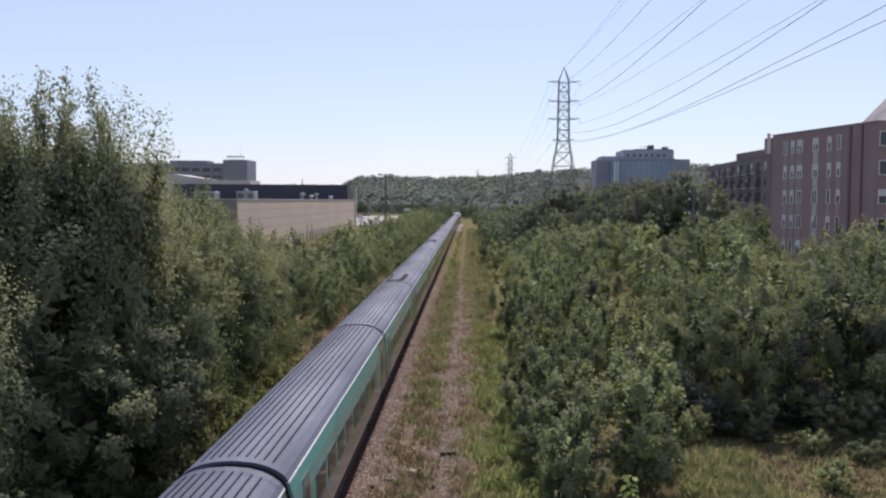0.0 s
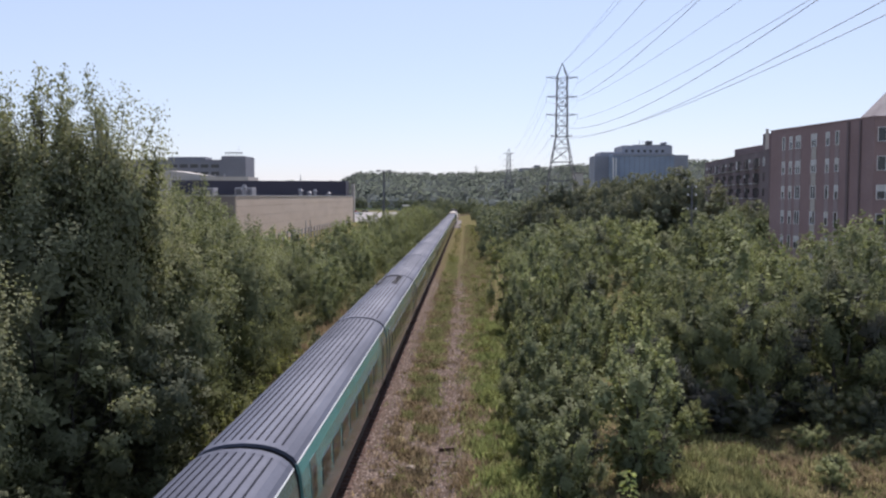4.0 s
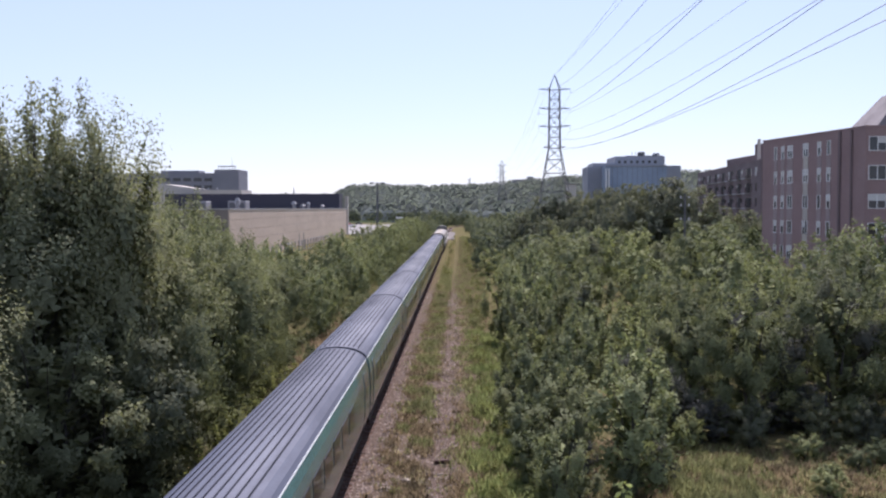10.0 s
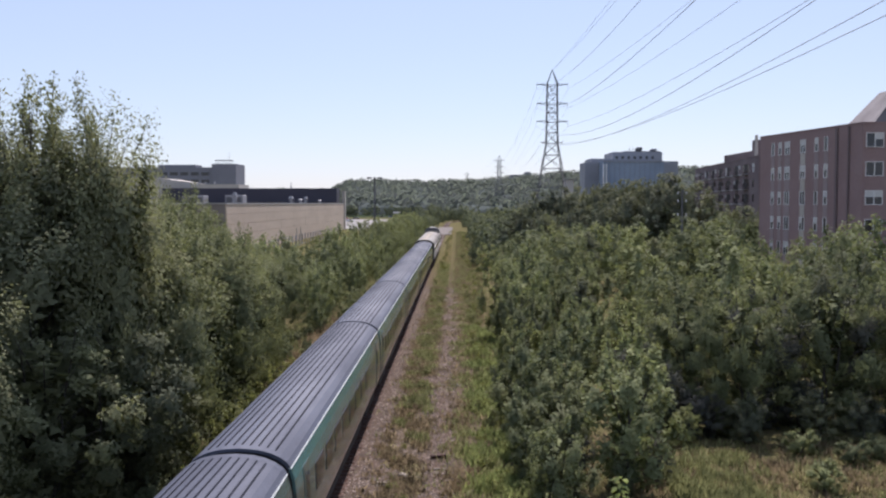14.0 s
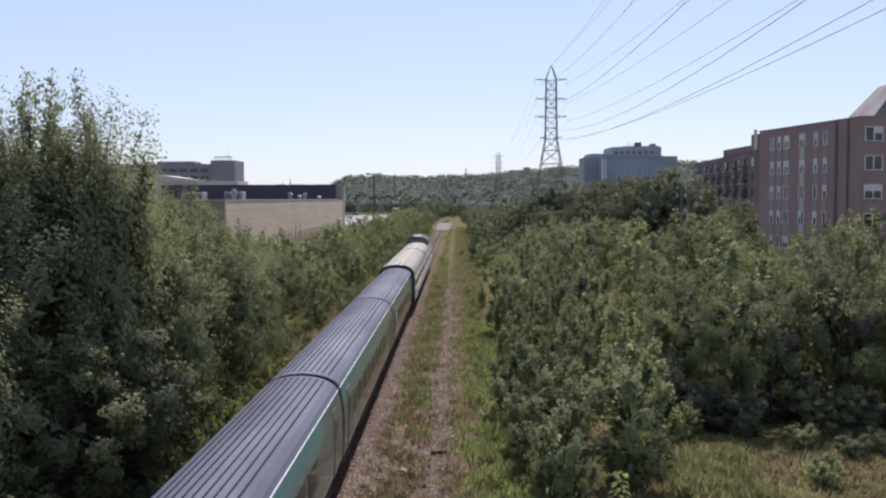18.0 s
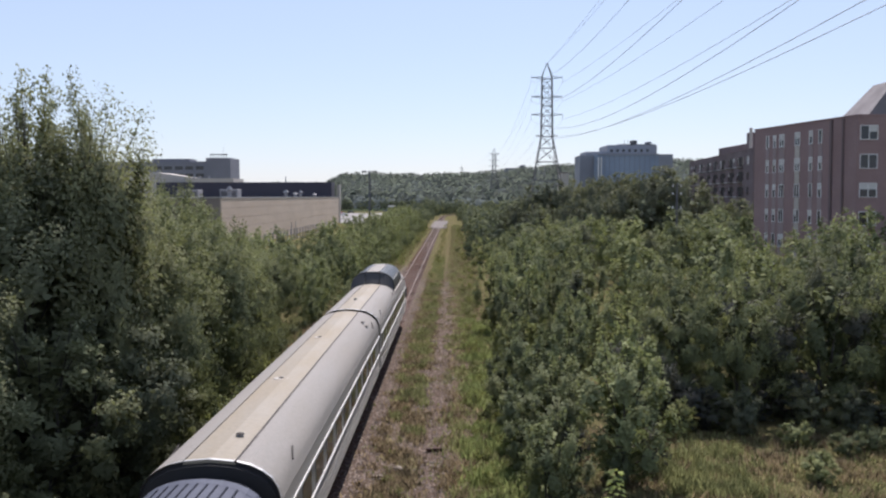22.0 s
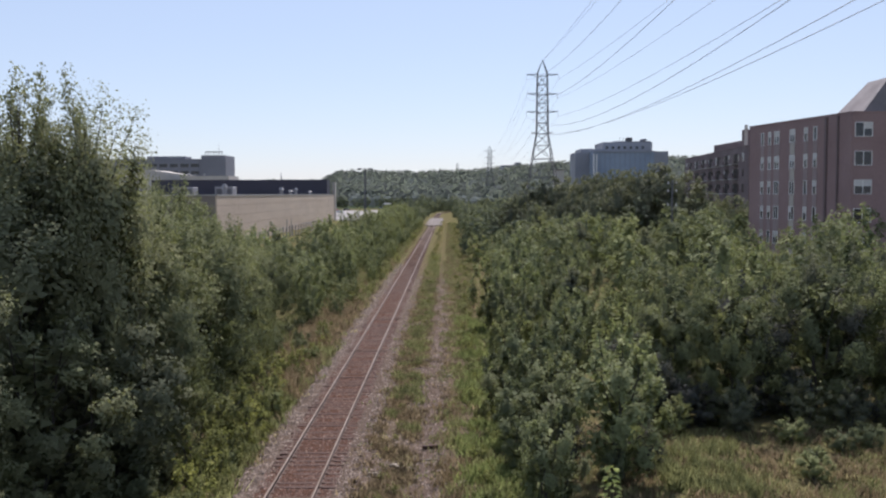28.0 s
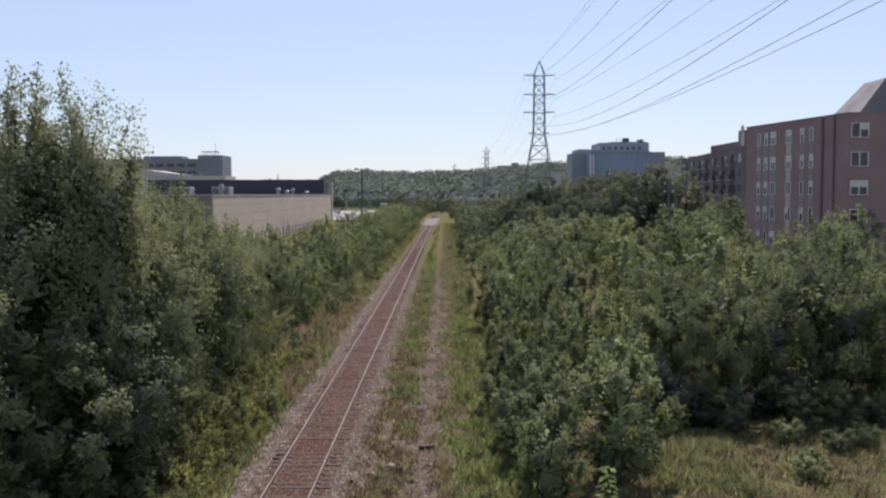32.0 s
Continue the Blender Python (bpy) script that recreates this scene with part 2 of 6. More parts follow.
# ---- mesh tools ----
class Shape:
    """Collects corners and faces for one mesh."""

    def __init__(self):
        self.v, self.f = [], []

    def add(self, verts, faces):
        n = len(self.v)
        self.v += [tuple(p) for p in verts]
        self.f += [tuple(i + n for i in face) for face in faces]
        return self

    def box(self, x0, x1, y0, y1, z0, z1, m=None, chamfer=0.0):
        c = chamfer
        if c <= 0:
            vs = [(x, y, z) for z in (z0, z1) for x, y in ((x0, y0), (x1, y0), (x1, y1), (x0, y1))]
            fs = [(3, 2, 1, 0), (4, 5, 6, 7), (0, 1, 5, 4), (1, 2, 6, 5), (2, 3, 7, 6), (3, 0, 4, 7)]
        else:
            ring = [(x0 + c, y0), (x1 - c, y0), (x1, y0 + c), (x1, y1 - c), (x1 - c, y1), (x0 + c, y1), (x0, y1 - c), (x0, y0 + c)]
            inner = [(min(max(x, x0 + c), x1 - c), min(max(y, y0 + c), y1 - c)) for x, y in ring]
            vs = [(x, y, z0) for x, y in ring] + [(x, y, z1 - c) for x, y in ring] + [(x, y, z1) for x, y in inner]
            fs = [tuple(range(7, -1, -1))] + [(i, (i + 1) % 8, 8 + (i + 1) % 8, 8 + i) for i in range(8)]
            fs += [(8 + i, 8 + (i + 1) % 8, 16 + (i + 1) % 8, 16 + i) for i in range(8)] + [tuple(range(16, 24))]
        if m is not None:
            vs = [m @ Vector(p) for p in vs]
        return self.add(vs, fs)

    def tube(self, a, b, ra, rb=None, sides=6, caps=True):
        a, b, rb = Vector(a), Vector(b), ra if rb is None else rb
        way = (b - a).normalized()
        u = way.orthogonal().normalized()
        w = way.cross(u)
        vs = [p + (u * math.cos(k) + w * math.sin(k)) * r for p, r in ((a, ra), (b, rb)) for k in (2 * math.pi * i / sides for i in range(sides))]
        fs = [(i, (i + 1) % sides, sides + (i + 1) % sides, sides + i) for i in range(sides)]
        if caps:
            fs += [tuple(range(sides - 1, -1, -1)), tuple(range(sides, 2 * sides))]
        return self.add(vs, fs)

    def sweep(self, profile, ys, closed=False, scales=None, ends=False):
        """A profile of (x, z) carried along y."""
        n, vs = len(profile), []
        for k, y in enumerate(ys):
            s = 1.0 if scales is None else scales[k]
            vs += [(x * s, y, z) for x, z in profile]
        m = n if closed else n - 1
        fs = [(k * n + i, k * n + (i + 1) % n, (k + 1) * n + (i + 1) % n, (k + 1) * n + i) for k in range(len(ys) - 1) for i in range(m)]
        if ends:
            fs += [tuple(range(n - 1, -1, -1)), tuple(range((len(ys) - 1) * n, len(ys) * n))]
        return self.add(vs, fs)

    def mesh(self, name, mat, smooth=False):
        me = bpy.data.meshes.new(name)
        me.from_pydata(self.v, [], self.f)
        me.materials.append(mat)
        if smooth:
            me.polygons.foreach_set("use_smooth", [True] * len(me.polygons))
        return me


def part(name, shape, mat, parent, label="", smooth=False):
    """One mesh of its own under a thing or a part. shape: a Shape or a mesh that is already made."""
    me = shape if isinstance(shape, bpy.types.Mesh) else shape.mesh(name, mat, smooth)
    ob = new(name, me)
    ob.parent = parent
    return tagged(ob, label)


def solid(name, shape, mat, label, category, kind="", group="", smooth=False):
    return tagged(new(name, shape.mesh(name, mat, smooth)), label, category, group, kind)


def empty(name, m, label, category, group="", kind=""):
    ob = new(name)
    ob.matrix_world = m
    return tagged(ob, label, category, group, kind)


def leaves_mesh(name, centres, sizes, mat, rng, facing=None, aspect=0.62, soft=0.0):
    """Many small pointed leaves, each turned its own way; soft rounds their shading towards that of the whole bough."""
    n = len(centres)
    a = rng.normal(size=(n, 3))
    if facing is not None:
        f = facing + rng.normal(size=(n, 3)) * 0.55
        a = np.cross(f, a)
    a /= np.linalg.norm(a, axis=1)[:, None] + 1e-9
    b = np.cross(a, rng.normal(size=(n, 3)) if facing is None else f)
    b /= np.linalg.norm(b, axis=1)[:, None] + 1e-9
    s = sizes[:, None]
    v = np.stack([centres + a * s * 0.55, centres - a * s * 0.45 + b * s * 0.5 * aspect, centres - a * s * 0.40 - b * s * 0.52 * aspect], 1)
    if soft:
        flat = np.cross(v[:, 1] - v[:, 0], v[:, 2] - v[:, 0])
        turned = (flat * facing).sum(1) < 0
        v[turned] = v[turned][:, ::-1]
        flat[turned] *= -1
        flat /= np.linalg.norm(flat, axis=1)[:, None] + 1e-9
        out = facing / (np.linalg.norm(facing, axis=1)[:, None] + 1e-9)
        normals = out * soft + flat * (1 - soft)
        normals /= np.linalg.norm(normals, axis=1)[:, None] + 1e-9
    v = v.reshape(-1, 3)
    me = bpy.data.meshes.new(name)
    me.vertices.add(3 * n), me.loops.add(3 * n), me.polygons.add(n)
    me.vertices.foreach_set("co", v.astype(np.float32).ravel())
    me.loops.foreach_set("vertex_index", np.arange(3 * n, dtype=np.int32))
    me.polygons.foreach_set("loop_start", np.arange(0, 3 * n, 3, dtype=np.int32))
    me.update(calc_edges=True)
    me.materials.append(mat)
    if soft:
        me.normals_split_custom_set_from_vertices(np.repeat(normals, 3, 0))
    return me


# ---- ground, track bed and track ----
def hill(x, y):
    """Height of the land: flat by the track, a ridge of hills far ahead."""
    far = min(1, max(0, (y - 560) / 640))
    z = -0.32
    if far > 0:
        ridge = 26 + 7 * noise.noise((x * 0.004, y * 0.002, 3.1)) + max(0, min(1, (x - 20) / 220)) * 15 - max(0, min(1, (-x / max(y, 1) - 0.112) / 0.02)) * 13
        z += (3 * far * far - 2 * far ** 3) * ridge
    bank = max(0, min(1, (abs(x - 2.2) - 7.5) / 8)) * max(0, 1 - far)
    z -= bank * 0.35
    z += (0.10 * noise.noise((x * 0.35, y * 0.35, 0)) + 0.05 * noise.noise((x * 1.1, y * 1.1, 5))) * min(1, max(0, abs(x - 1.2) - 1.6))
    return z


def bed(x, y):
    """The ballast shoulder carries the sleepers a little above the land."""
    d = abs(x)
    lift = 0.16 if d < 1.75 else max(0.0, 0.16 * (1 - (d - 1.75) / 0.9))
    return hill(x, y) + lift


def axis(near_step, near_end, far_end, growth):
    out, step = [0.0], near_step
    while out[-1] < far_end:
        out.append(out[-1] + step)
        if out[-1] > near_end:
            step *= growth
    return out


def make_ground():
    xs = sorted({round(2.2 + s * v, 3) for v in axis(0.35, 9, 2600, 1.16) for s in (1, -1)})
    ys = sorted({round(v, 3) for v in axis(0.8, 60, 4200, 1.045)} | {-v for v in axis(4, 30, 700, 1.3)})
    s = Shape()
    s.v = [(x, y, bed(x, y)) for y in ys for x in xs]
    n = len(xs)
    s.f = [(j * n + i, j * n + i + 1, (j + 1) * n + i + 1, (j + 1) * n + i) for j in range(len(ys) - 1) for i in range(n - 1)]
    m = material("land", (0.2, 0.18, 0.15), 0.95, 0, 0.0)
    co = node(m, "ShaderNodeTexCoord")
    sep = node(m, "ShaderNodeSeparateXYZ")
    link(m, co.outputs["Object"], sep.inputs[0])
    late = node(m, "ShaderNodeMath")
    late.operation = "SUBTRACT"
    link(m, sep.outputs["Y"], late.inputs[0])
    late.inputs[1].default_value = 445
    kept = node(m, "ShaderNodeMath")
    kept.operation = "MAXIMUM"
    link(m, late.outputs[0], kept.inputs[0])
    kept.inputs[1].default_value = 0.0
    square = node(m, "ShaderNodeMath")
    square.operation = "MULTIPLY"
    link(m, kept.outputs[0], square.inputs[0]), link(m, kept.outputs[0], square.inputs[1])
    across = node(m, "ShaderNodeMath")
    across.operation = "MULTIPLY_ADD"
    link(m, square.outputs[0], across.inputs[0])
    across.inputs[1].default_value = -1 / 600
    link(m, sep.outputs["X"], across.inputs[2])
    wob = noise_of(m, 0.55, 6, 0.7, "Object", (1, 0.35, 1))
    sway = node(m, "ShaderNodeMath")
    sway.operation = "MULTIPLY_ADD"
    link(m, wob, sway.inputs[0])
    sway.inputs[1].default_value = 2.6
    link(m, across.outputs[0], sway.inputs[2])
    grain = noise_of(m, 9, 8, 0.75)
    blot = noise_of(m, 0.8, 5)
    stone = ramp(m, grain, [(0.28, (0.042, 0.034, 0.029)), (0.5, (0.110, 0.082, 0.065)), (0.72, (0.195, 0.150, 0.120))])
    stone = mix(m, ramp(m, blot, [(0.4, (0, 0, 0)), (0.7, (0.5, 0.5, 0.5))]), stone, (0.11, 0.08, 0.062))
    rust = ramp(m, grain, [(0.3, (0.042, 0.023, 0.016)), (0.7, (0.122, 0.068, 0.049))])
    dirt = ramp(m, grain, [(0.3, (0.070, 0.054, 0.038)), (0.7, (0.165, 0.128, 0.09))])
    grass = ramp(m, grain, [(0.3, (0.07, 0.066, 0.03)), (0.7, (0.155, 0.145, 0.07))])

    def band(lo, hi, soft):
        """1 between lo and hi metres from the track."""
        out = []
        for edge, sign in ((lo, 1), (hi, -1)):
            r = node(m, "ShaderNodeMapRange")
            link(m, sway.outputs[0], r.inputs["Value"])
            r.inputs["From Min"].default_value, r.inputs["From Max"].default_value = edge + 1.3 - soft * sign, edge + 1.3 + soft * sign
            out.append(r.outputs[0])
        k = node(m, "ShaderNodeMath")
        k.operation = "MULTIPLY"
        link(m, out[0], k.inputs[0]), link(m, out[1], k.inputs[1])
        return k.outputs[0]

    less = node(m, "ShaderNodeMapRange")
    link(m, sep.outputs["Y"], less.inputs["Value"])
    less.inputs["From Min"].default_value, less.inputs["From Max"].default_value = 55, 150
    less.inputs["To Min"].default_value, less.inputs["To Max"].default_value = 1.0, 0.08
    near = node(m, "ShaderNodeMath")
    near.operation = "MULTIPLY"
    link(m, band(-5.2, 7.0, 0.8), near.inputs[0]), link(m, less.outputs[0], near.inputs[1])
    sward = node(m, "ShaderNodeMapRange")
    link(m, sep.outputs["Y"], sward.inputs["Value"])
    sward.inputs["From Min"].default_value, sward.inputs["From Max"].default_value = 90, 260
    grass = mix(m, sward.outputs[0], grass, ramp(m, grain, [(0.3, (0.075, 0.075, 0.032)), (0.7, (0.150, 0.146, 0.064))]))
    grass = mix(m, ramp(m, noise_of(m, 0.35, 6, 0.7), [(0.42, (0, 0, 0)), (0.62, (0.85, 0.85, 0.85))]), grass, ramp(m, grain, [(0.3, (0.085, 0.068, 0.036)), (0.7, (0.19, 0.15, 0.085))]))
    c = mix(m, near.outputs[0], grass, dirt)
    for lo, hi, soft in ((-2.0, 2.2, 0.3), (3.3, 4.8, 0.4)):
        k = node(m, "ShaderNodeMath")
        k.operation = "MULTIPLY"
        link(m, band(lo, hi, soft), k.inputs[0]), link(m, less.outputs[0], k.inputs[1])
        c = mix(m, k.outputs[0], c, stone)
    tight = node(m, "ShaderNodeMath")
    tight.operation = "COMPARE"
    link(m, across.outputs[0], tight.inputs[0])
    tight.inputs[1].default_value, tight.inputs[2].default_value = 0.0, 1.25
    rust = mix(m, sward.outputs[0], rust, (0.088, 0.070, 0.054))
    c = mix(m, tight.outputs[0], c, rust)
    far = node(m, "ShaderNodeMapRange")
    link(m, sep.outputs["Y"], far.inputs["Value"])
    far.inputs["From Min"].default_value, far.inputs["From Max"].default_value = 590, 640
    c = mix(m, far.outputs[0], c, (0.045, 0.062, 0.038))
    base(m, c)
    bump(m, grain, 0.9, 0.06)
    tagged(new("ground", s.mesh("ground", m, True)), "flat land of gravel, dirt and rough grass by a railway", "ground", "", "structure")


make_ground()



def rail_profile(x, top=False):
    if top:
        return [(x - 0.036, -0.03), (x - 0.036, -0.006), (x - 0.028, 0.0), (x + 0.028, 0.0), (x + 0.036, -0.006), (x + 0.036, -0.03)]
    return [(x - 0.07, -0.17), (x - 0.07, -0.155), (x - 0.01, -0.135), (x - 0.01, -0.045), (x - 0.034, -0.031), (x + 0.034, -0.031), (x + 0.01, -0.045), (x + 0.01, -0.135), (x + 0.07, -0.155), (x + 0.07, -0.17)]


def bend(y):
    """The track runs straight and turns to the right far ahead."""
    return max(0.0, y - 445) ** 2 / 600


def make_track():
    ys = [-260, -60, 0, 60, 120, 200, 300, 400, 455] + [465 + 10 * k for k in range(16)]
    for x in (-0.7525, 0.7525):
        rail = empty("rail", Matrix(), "worn steel rail with rusty sides on the track", "rail", "rails of the track")
        for nm, top, mat in (("web", False, RAIL), ("rail_head", True, RAIL_HEAD)):
            s = Shape().sweep(rail_profile(x, top), ys, True, None, True)
            s.v = [(px + bend(py), py, pz) for px, py, pz in s.v]
            part(nm, s, mat, rail)


make_track()


# ---- buildings ----
def wall_frame(a, b):
    """A pose whose x runs along the wall from a to b and whose y points out of it (to the right of the way, seen from above)."""
    a, b = Vector((*a, 0)), Vector((*b, 0))
    u = (b - a).normalized()
    out = Vector((u.y, -u.x, 0))
    m = Matrix((u, out, Vector((0, 0, 1)))).transposed().to_4x4()
    return Matrix.Translation(a) @ m, (b - a).length


FRAME_MESHES = {}


def window(parent, m, w, h, leaves=2, frame_mat=None, blind=0.0, name="window"):
    """A framed window on a wall: m at its sill's middle, y outwards."""
    frame_mat = frame_mat or WHITE
    key = (w, h, leaves, frame_mat.name)
    if key not in FRAME_MESHES:
        t = 0.06
        s = Shape().box(-w / 2 - t, w / 2 + t, -0.02, 0.10, -t, 0.0).box(-w / 2 - t, w / 2 + t, -0.02, 0.07, h, h + t)
        s.box(-w / 2 - t, -w / 2, -0.02, 0.07, 0, h).box(w / 2, w / 2 + t, -0.02, 0.07, 0, h)
        for k in range(1, leaves):
            x = -w / 2 + w * k / leaves
            s.box(x - 0.04, x + 0.04, -0.02, 0.06, 0, h)
        pane = Shape().box(-w / 2 / leaves + 0.02, w / 2 / leaves - 0.02, 0.004, 0.02, 0.0, h)
        curtain = Shape().box(-w / 2 / leaves + 0.02, w / 2 / leaves - 0.02, 0.004, 0.026, h * 0.55, h)
        FRAME_MESHES[key] = [s.mesh("window", frame_mat), pane.mesh("pane", GLASS_DARK), curtain.mesh("blind", CURTAIN)]
    fm, pm, cm = FRAME_MESHES[key]
    win = part(name, fm, None, parent)
    win.matrix_local = m
    for k in range(leaves):
        p = part("pane", pm, None, win)
        p.matrix_local = pose(-w / 2 + w * (k + 0.5) / leaves, 0, 0)
        if random.random() < blind:
            c = part("blind", cm, None, win)
            c.matrix_local = pose(-w / 2 + w * (k + 0.5) / leaves, 0, 0)
    return win


def prism(corners, z0, z1):
    n = len(corners)
    s = Shape()
    s.add([(x, y, z0) for x, y in corners] + [(x, y, z1) for x, y in corners],
          [(i, (i + 1) % n, n + (i + 1) % n, n + i) for i in range(n)] + [tuple(range(n - 1, -1, -1)), tuple(range(n, 2 * n))])
    return s


def coping(corners, z, wide=0.25, high=0.3):
    s = Shape()
    n = len(corners)
    for i in range(n):
        a, b = corners[i], corners[(i + 1) % n]
        m, ln = wall_frame(a, b)
        s.box(-wide, ln + wide, -wide, wide, z, z + high, m)
    return s


def make_apartment():
    p = [(44.4, 92.5), (80.0, 92.5), (80.0, 113.0), (41.0, 113.0)]
    b = empty("apartment_building", Matrix(), "red-brown brick apartment block with a grey mansard roof", "building")
    part("wall", prism(p, -0.6, 17.3), BRICK, b)
    part("coping", coping(p, 17.3, 0.06, 0.16), BRICK, b)
    roof = Shape()
    lo = [(45.7, 93.2), (79.5, 93.2), (79.5, 100.5), (45.7, 100.5)]
    hi = [(48.8, 94.4), (77.0, 94.4), (77.0, 99.2), (48.8, 99.2)]
    roof.add([(x, y, 17.35) for x, y in lo] + [(x, y, 21.0 + (0.8 if x > 60 else 0)) for x, y in hi],
             [(i, (i + 1) % 4, 4 + (i + 1) % 4, 4 + i) for i in range(4)] + [(4, 5, 6, 7)])
    roof_ob = part("roof", roof, SHINGLE, b, "grey mansard roof")
    part("roof_vent", Shape().box(50.4, 51.0, 93.6, 94.4, 18.8, 20.2, None, 0.05), ROOFING, roof_ob)
    m, ln = wall_frame((41.0, 113.0), (44.4, 92.5))
    rows = (15.05, 12.25, 9.45, 6.65, 3.85, 1.05)
    for y, w, white in ((109.9, 0.5, 0), (108.3, 0.5, 0), (106.7, 0.95, 0), (103.4, 0.95, 1), (100.7, 0.55, 0), (98.9, 0.55, 0)):
        u = ln * (113.0 - y) / 20.5
        for z in rows:
            window(b, m @ Matrix.Translation((u, 0, z)), w, 1.35, 2 if w > 0.9 else 1, None, 0.8)
        for z in rows[1:]:
            e = 0.0 if white else 0.12
            part("spandrel", Shape().box(u - w / 2 - e, u + w / 2 + e, 0.002, 0.04, z + 1.45, z + 2.7, m), PALE if white else GREY_BRICK, b, "pale panel between windows" if white else "grey brick panel between windows")
    # dark brick strips added to paint the pilasters' shadows on the facade
    for u, wide in ((16.2, 0.35), (18.4, 0.2)):
        part("downpipe", Shape().box(u, u + wide, 0.0, 0.16, -0.6, 17.2, m), BRICK_OLD, b)
    for k in range(4):
        for z in rows:
            window(b, pose(45.55 + 4.6 * k, 92.5, z, 0, 0, 180), 1.6, 1.3, 2, None, 0.35)


def make_brick_block():
    p = [(58.9, 170), (75, 172), (81, 242), (65, 240)]
    b = empty("brick_building", Matrix(), "long dark brick apartment building with small windows", "building")
    part("wall", prism(p, -0.6, 18.0), BRICK_OLD, b)
    part("coping", coping(p, 18.0, 0.08, 0.2), BRICK_OLD, b)
    part("roof_house", Shape().box(62.5, 67, 186, 205, 18.0, 19.8, None, 0.05), BRICK_OLD, b)
    part("chimney", Shape().box(61.5, 63.2, 180, 182.5, 18.0, 21.6, None, 0.05), BRICK_OLD, b)
    part("chimney", Shape().tube((60.6, 177, 18), (60.6, 177, 22.2), 0.35, 0.3, 8), PALE, b)
    m, ln = wall_frame((65, 240), (58.9, 170))
    for k in range(16):
        for z in (15.4, 12.6, 9.8, 7.0):
            window(b, m @ Matrix.Translation((3.0 + k * 4.2, 0, z)), 1.3, 1.4, 2, BRICK_OLD if k % 3 or z < 15 else None, 0.25)
    # balconies down the long side; flat dark panels paint the shade of their recesses
    for k in range(7):
        u = 9.3 + k * 8.4
        for z in (15.2, 12.4, 9.6, 6.8, 4.0):
            y = part("balcony", Shape().box(u - 1.7, u + 1.7, 0.0, 1.1, z - 0.35, z - 0.15, m), CONCRETE, b, "concrete balcony before a flat dark panel painted as shade")
            part("recess", Shape().box(u - 1.6, u + 1.6, 0.002, 0.05, z - 0.15, z + 1.75, m), UNDER, y)
            part("railing", Shape().box(u - 1.7, u + 1.7, 1.03, 1.1, z - 0.15, z + 0.75, m), BRICK_OLD, y)
    for k in range(3):
        for z in (15.4, 12.6, 9.8, 7.0):
            window(b, pose(61.5 + k * 4.6, 170.15 + 0.57 * k, z, 0, 0, 187), 1.3, 1.4, 2, BRICK, 0.25)


def make_warehouse():
    b = empty("warehouse", Matrix(), "long low warehouse of tan concrete panels with a dark cladding block", "warehouse")
    x1, y0, y1, top = -38.8, 178.0, 362.0, 9.3
    # the end wall is painted darker than the panels, as shade
    part("wall", Shape().box(-105, x1 - 0.25, y0, y1, -0.7, top), SHADED_WALL, b)
    # panels hung course by course with open joints
    for c in range(5):
        z0, z1 = -0.6 + c * 2.0, -0.6 + (c + 1) * 2.0 - 0.05
        for k in range(10):
            a, e = y0 + k * 18.4, y0 + (k + 1) * 18.4 - 0.08
            part("panel", Shape().box(x1 - 0.25, x1, a, e, z0, min(z1, top)), PANEL_WALL, b)
    part("parapet", Shape().box(x1 - 0.4, x1 + 0.08, y0 - 0.1, y1, top, top + 0.25), CONCRETE, b)
    part("parapet", Shape().box(-105, x1 - 0.4, y0 - 0.1, y0 + 0.4, top, top + 0.25), CONCRETE, b)
    part("end_pier", Shape().box(x1 - 0.9, x1 + 0.35, y1 - 0.4, y1 + 2.2, -0.7, 14.2), PALE, b)
    part("upper_block", Shape().box(-106, -40.4, 352, 361.5, top, 15.0), NAVY, b, "dark cladding block above the roof")
    # plant on the roof
    for x, y, w, d, h in ((-72, 262, 6, 5, 2.3), (-60, 262, 5, 5, 2.4), (-82, 250, 5, 4, 2.2)):
        u = part("air_handler", Shape().box(x, x + w, y, y + d, top, top + h, None, 0.12), METAL, b)
        part("grille", Shape().box(x + 0.4, x + w - 0.4, y - 0.05, y, top + 0.4, top + h - 0.5), ROOFING, u)
    for x, y, h in ((-52, 240, 3.0), (-53.5, 246, 2.2), (-42.5, 268, 2.2), (-45.3, 300, 1.6), (-46.5, 318, 2.4), (-43.5, 330, 1.4)):
        u = part("roof_vent", Shape().tube((x, y, top), (x, y, top + h * 0.7), 0.5, 0.5, 10), METAL, b)
        part("cowl", Shape().tube((x, y, top + h * 0.7), (x, y, top + h), 0.85, 0.3, 10), METAL, u)


def windows_band(b, m, ln, rows, w, h, step):
    k = 0
    while step * (k + 1) < ln:
        for z in rows:
            part("window", Shape().box(step * (k + 0.5) - w / 2, step * (k + 0.5) + w / 2, 0.0, 0.08, z, z + h, m), GLASS_DARK, b)
        k += 1


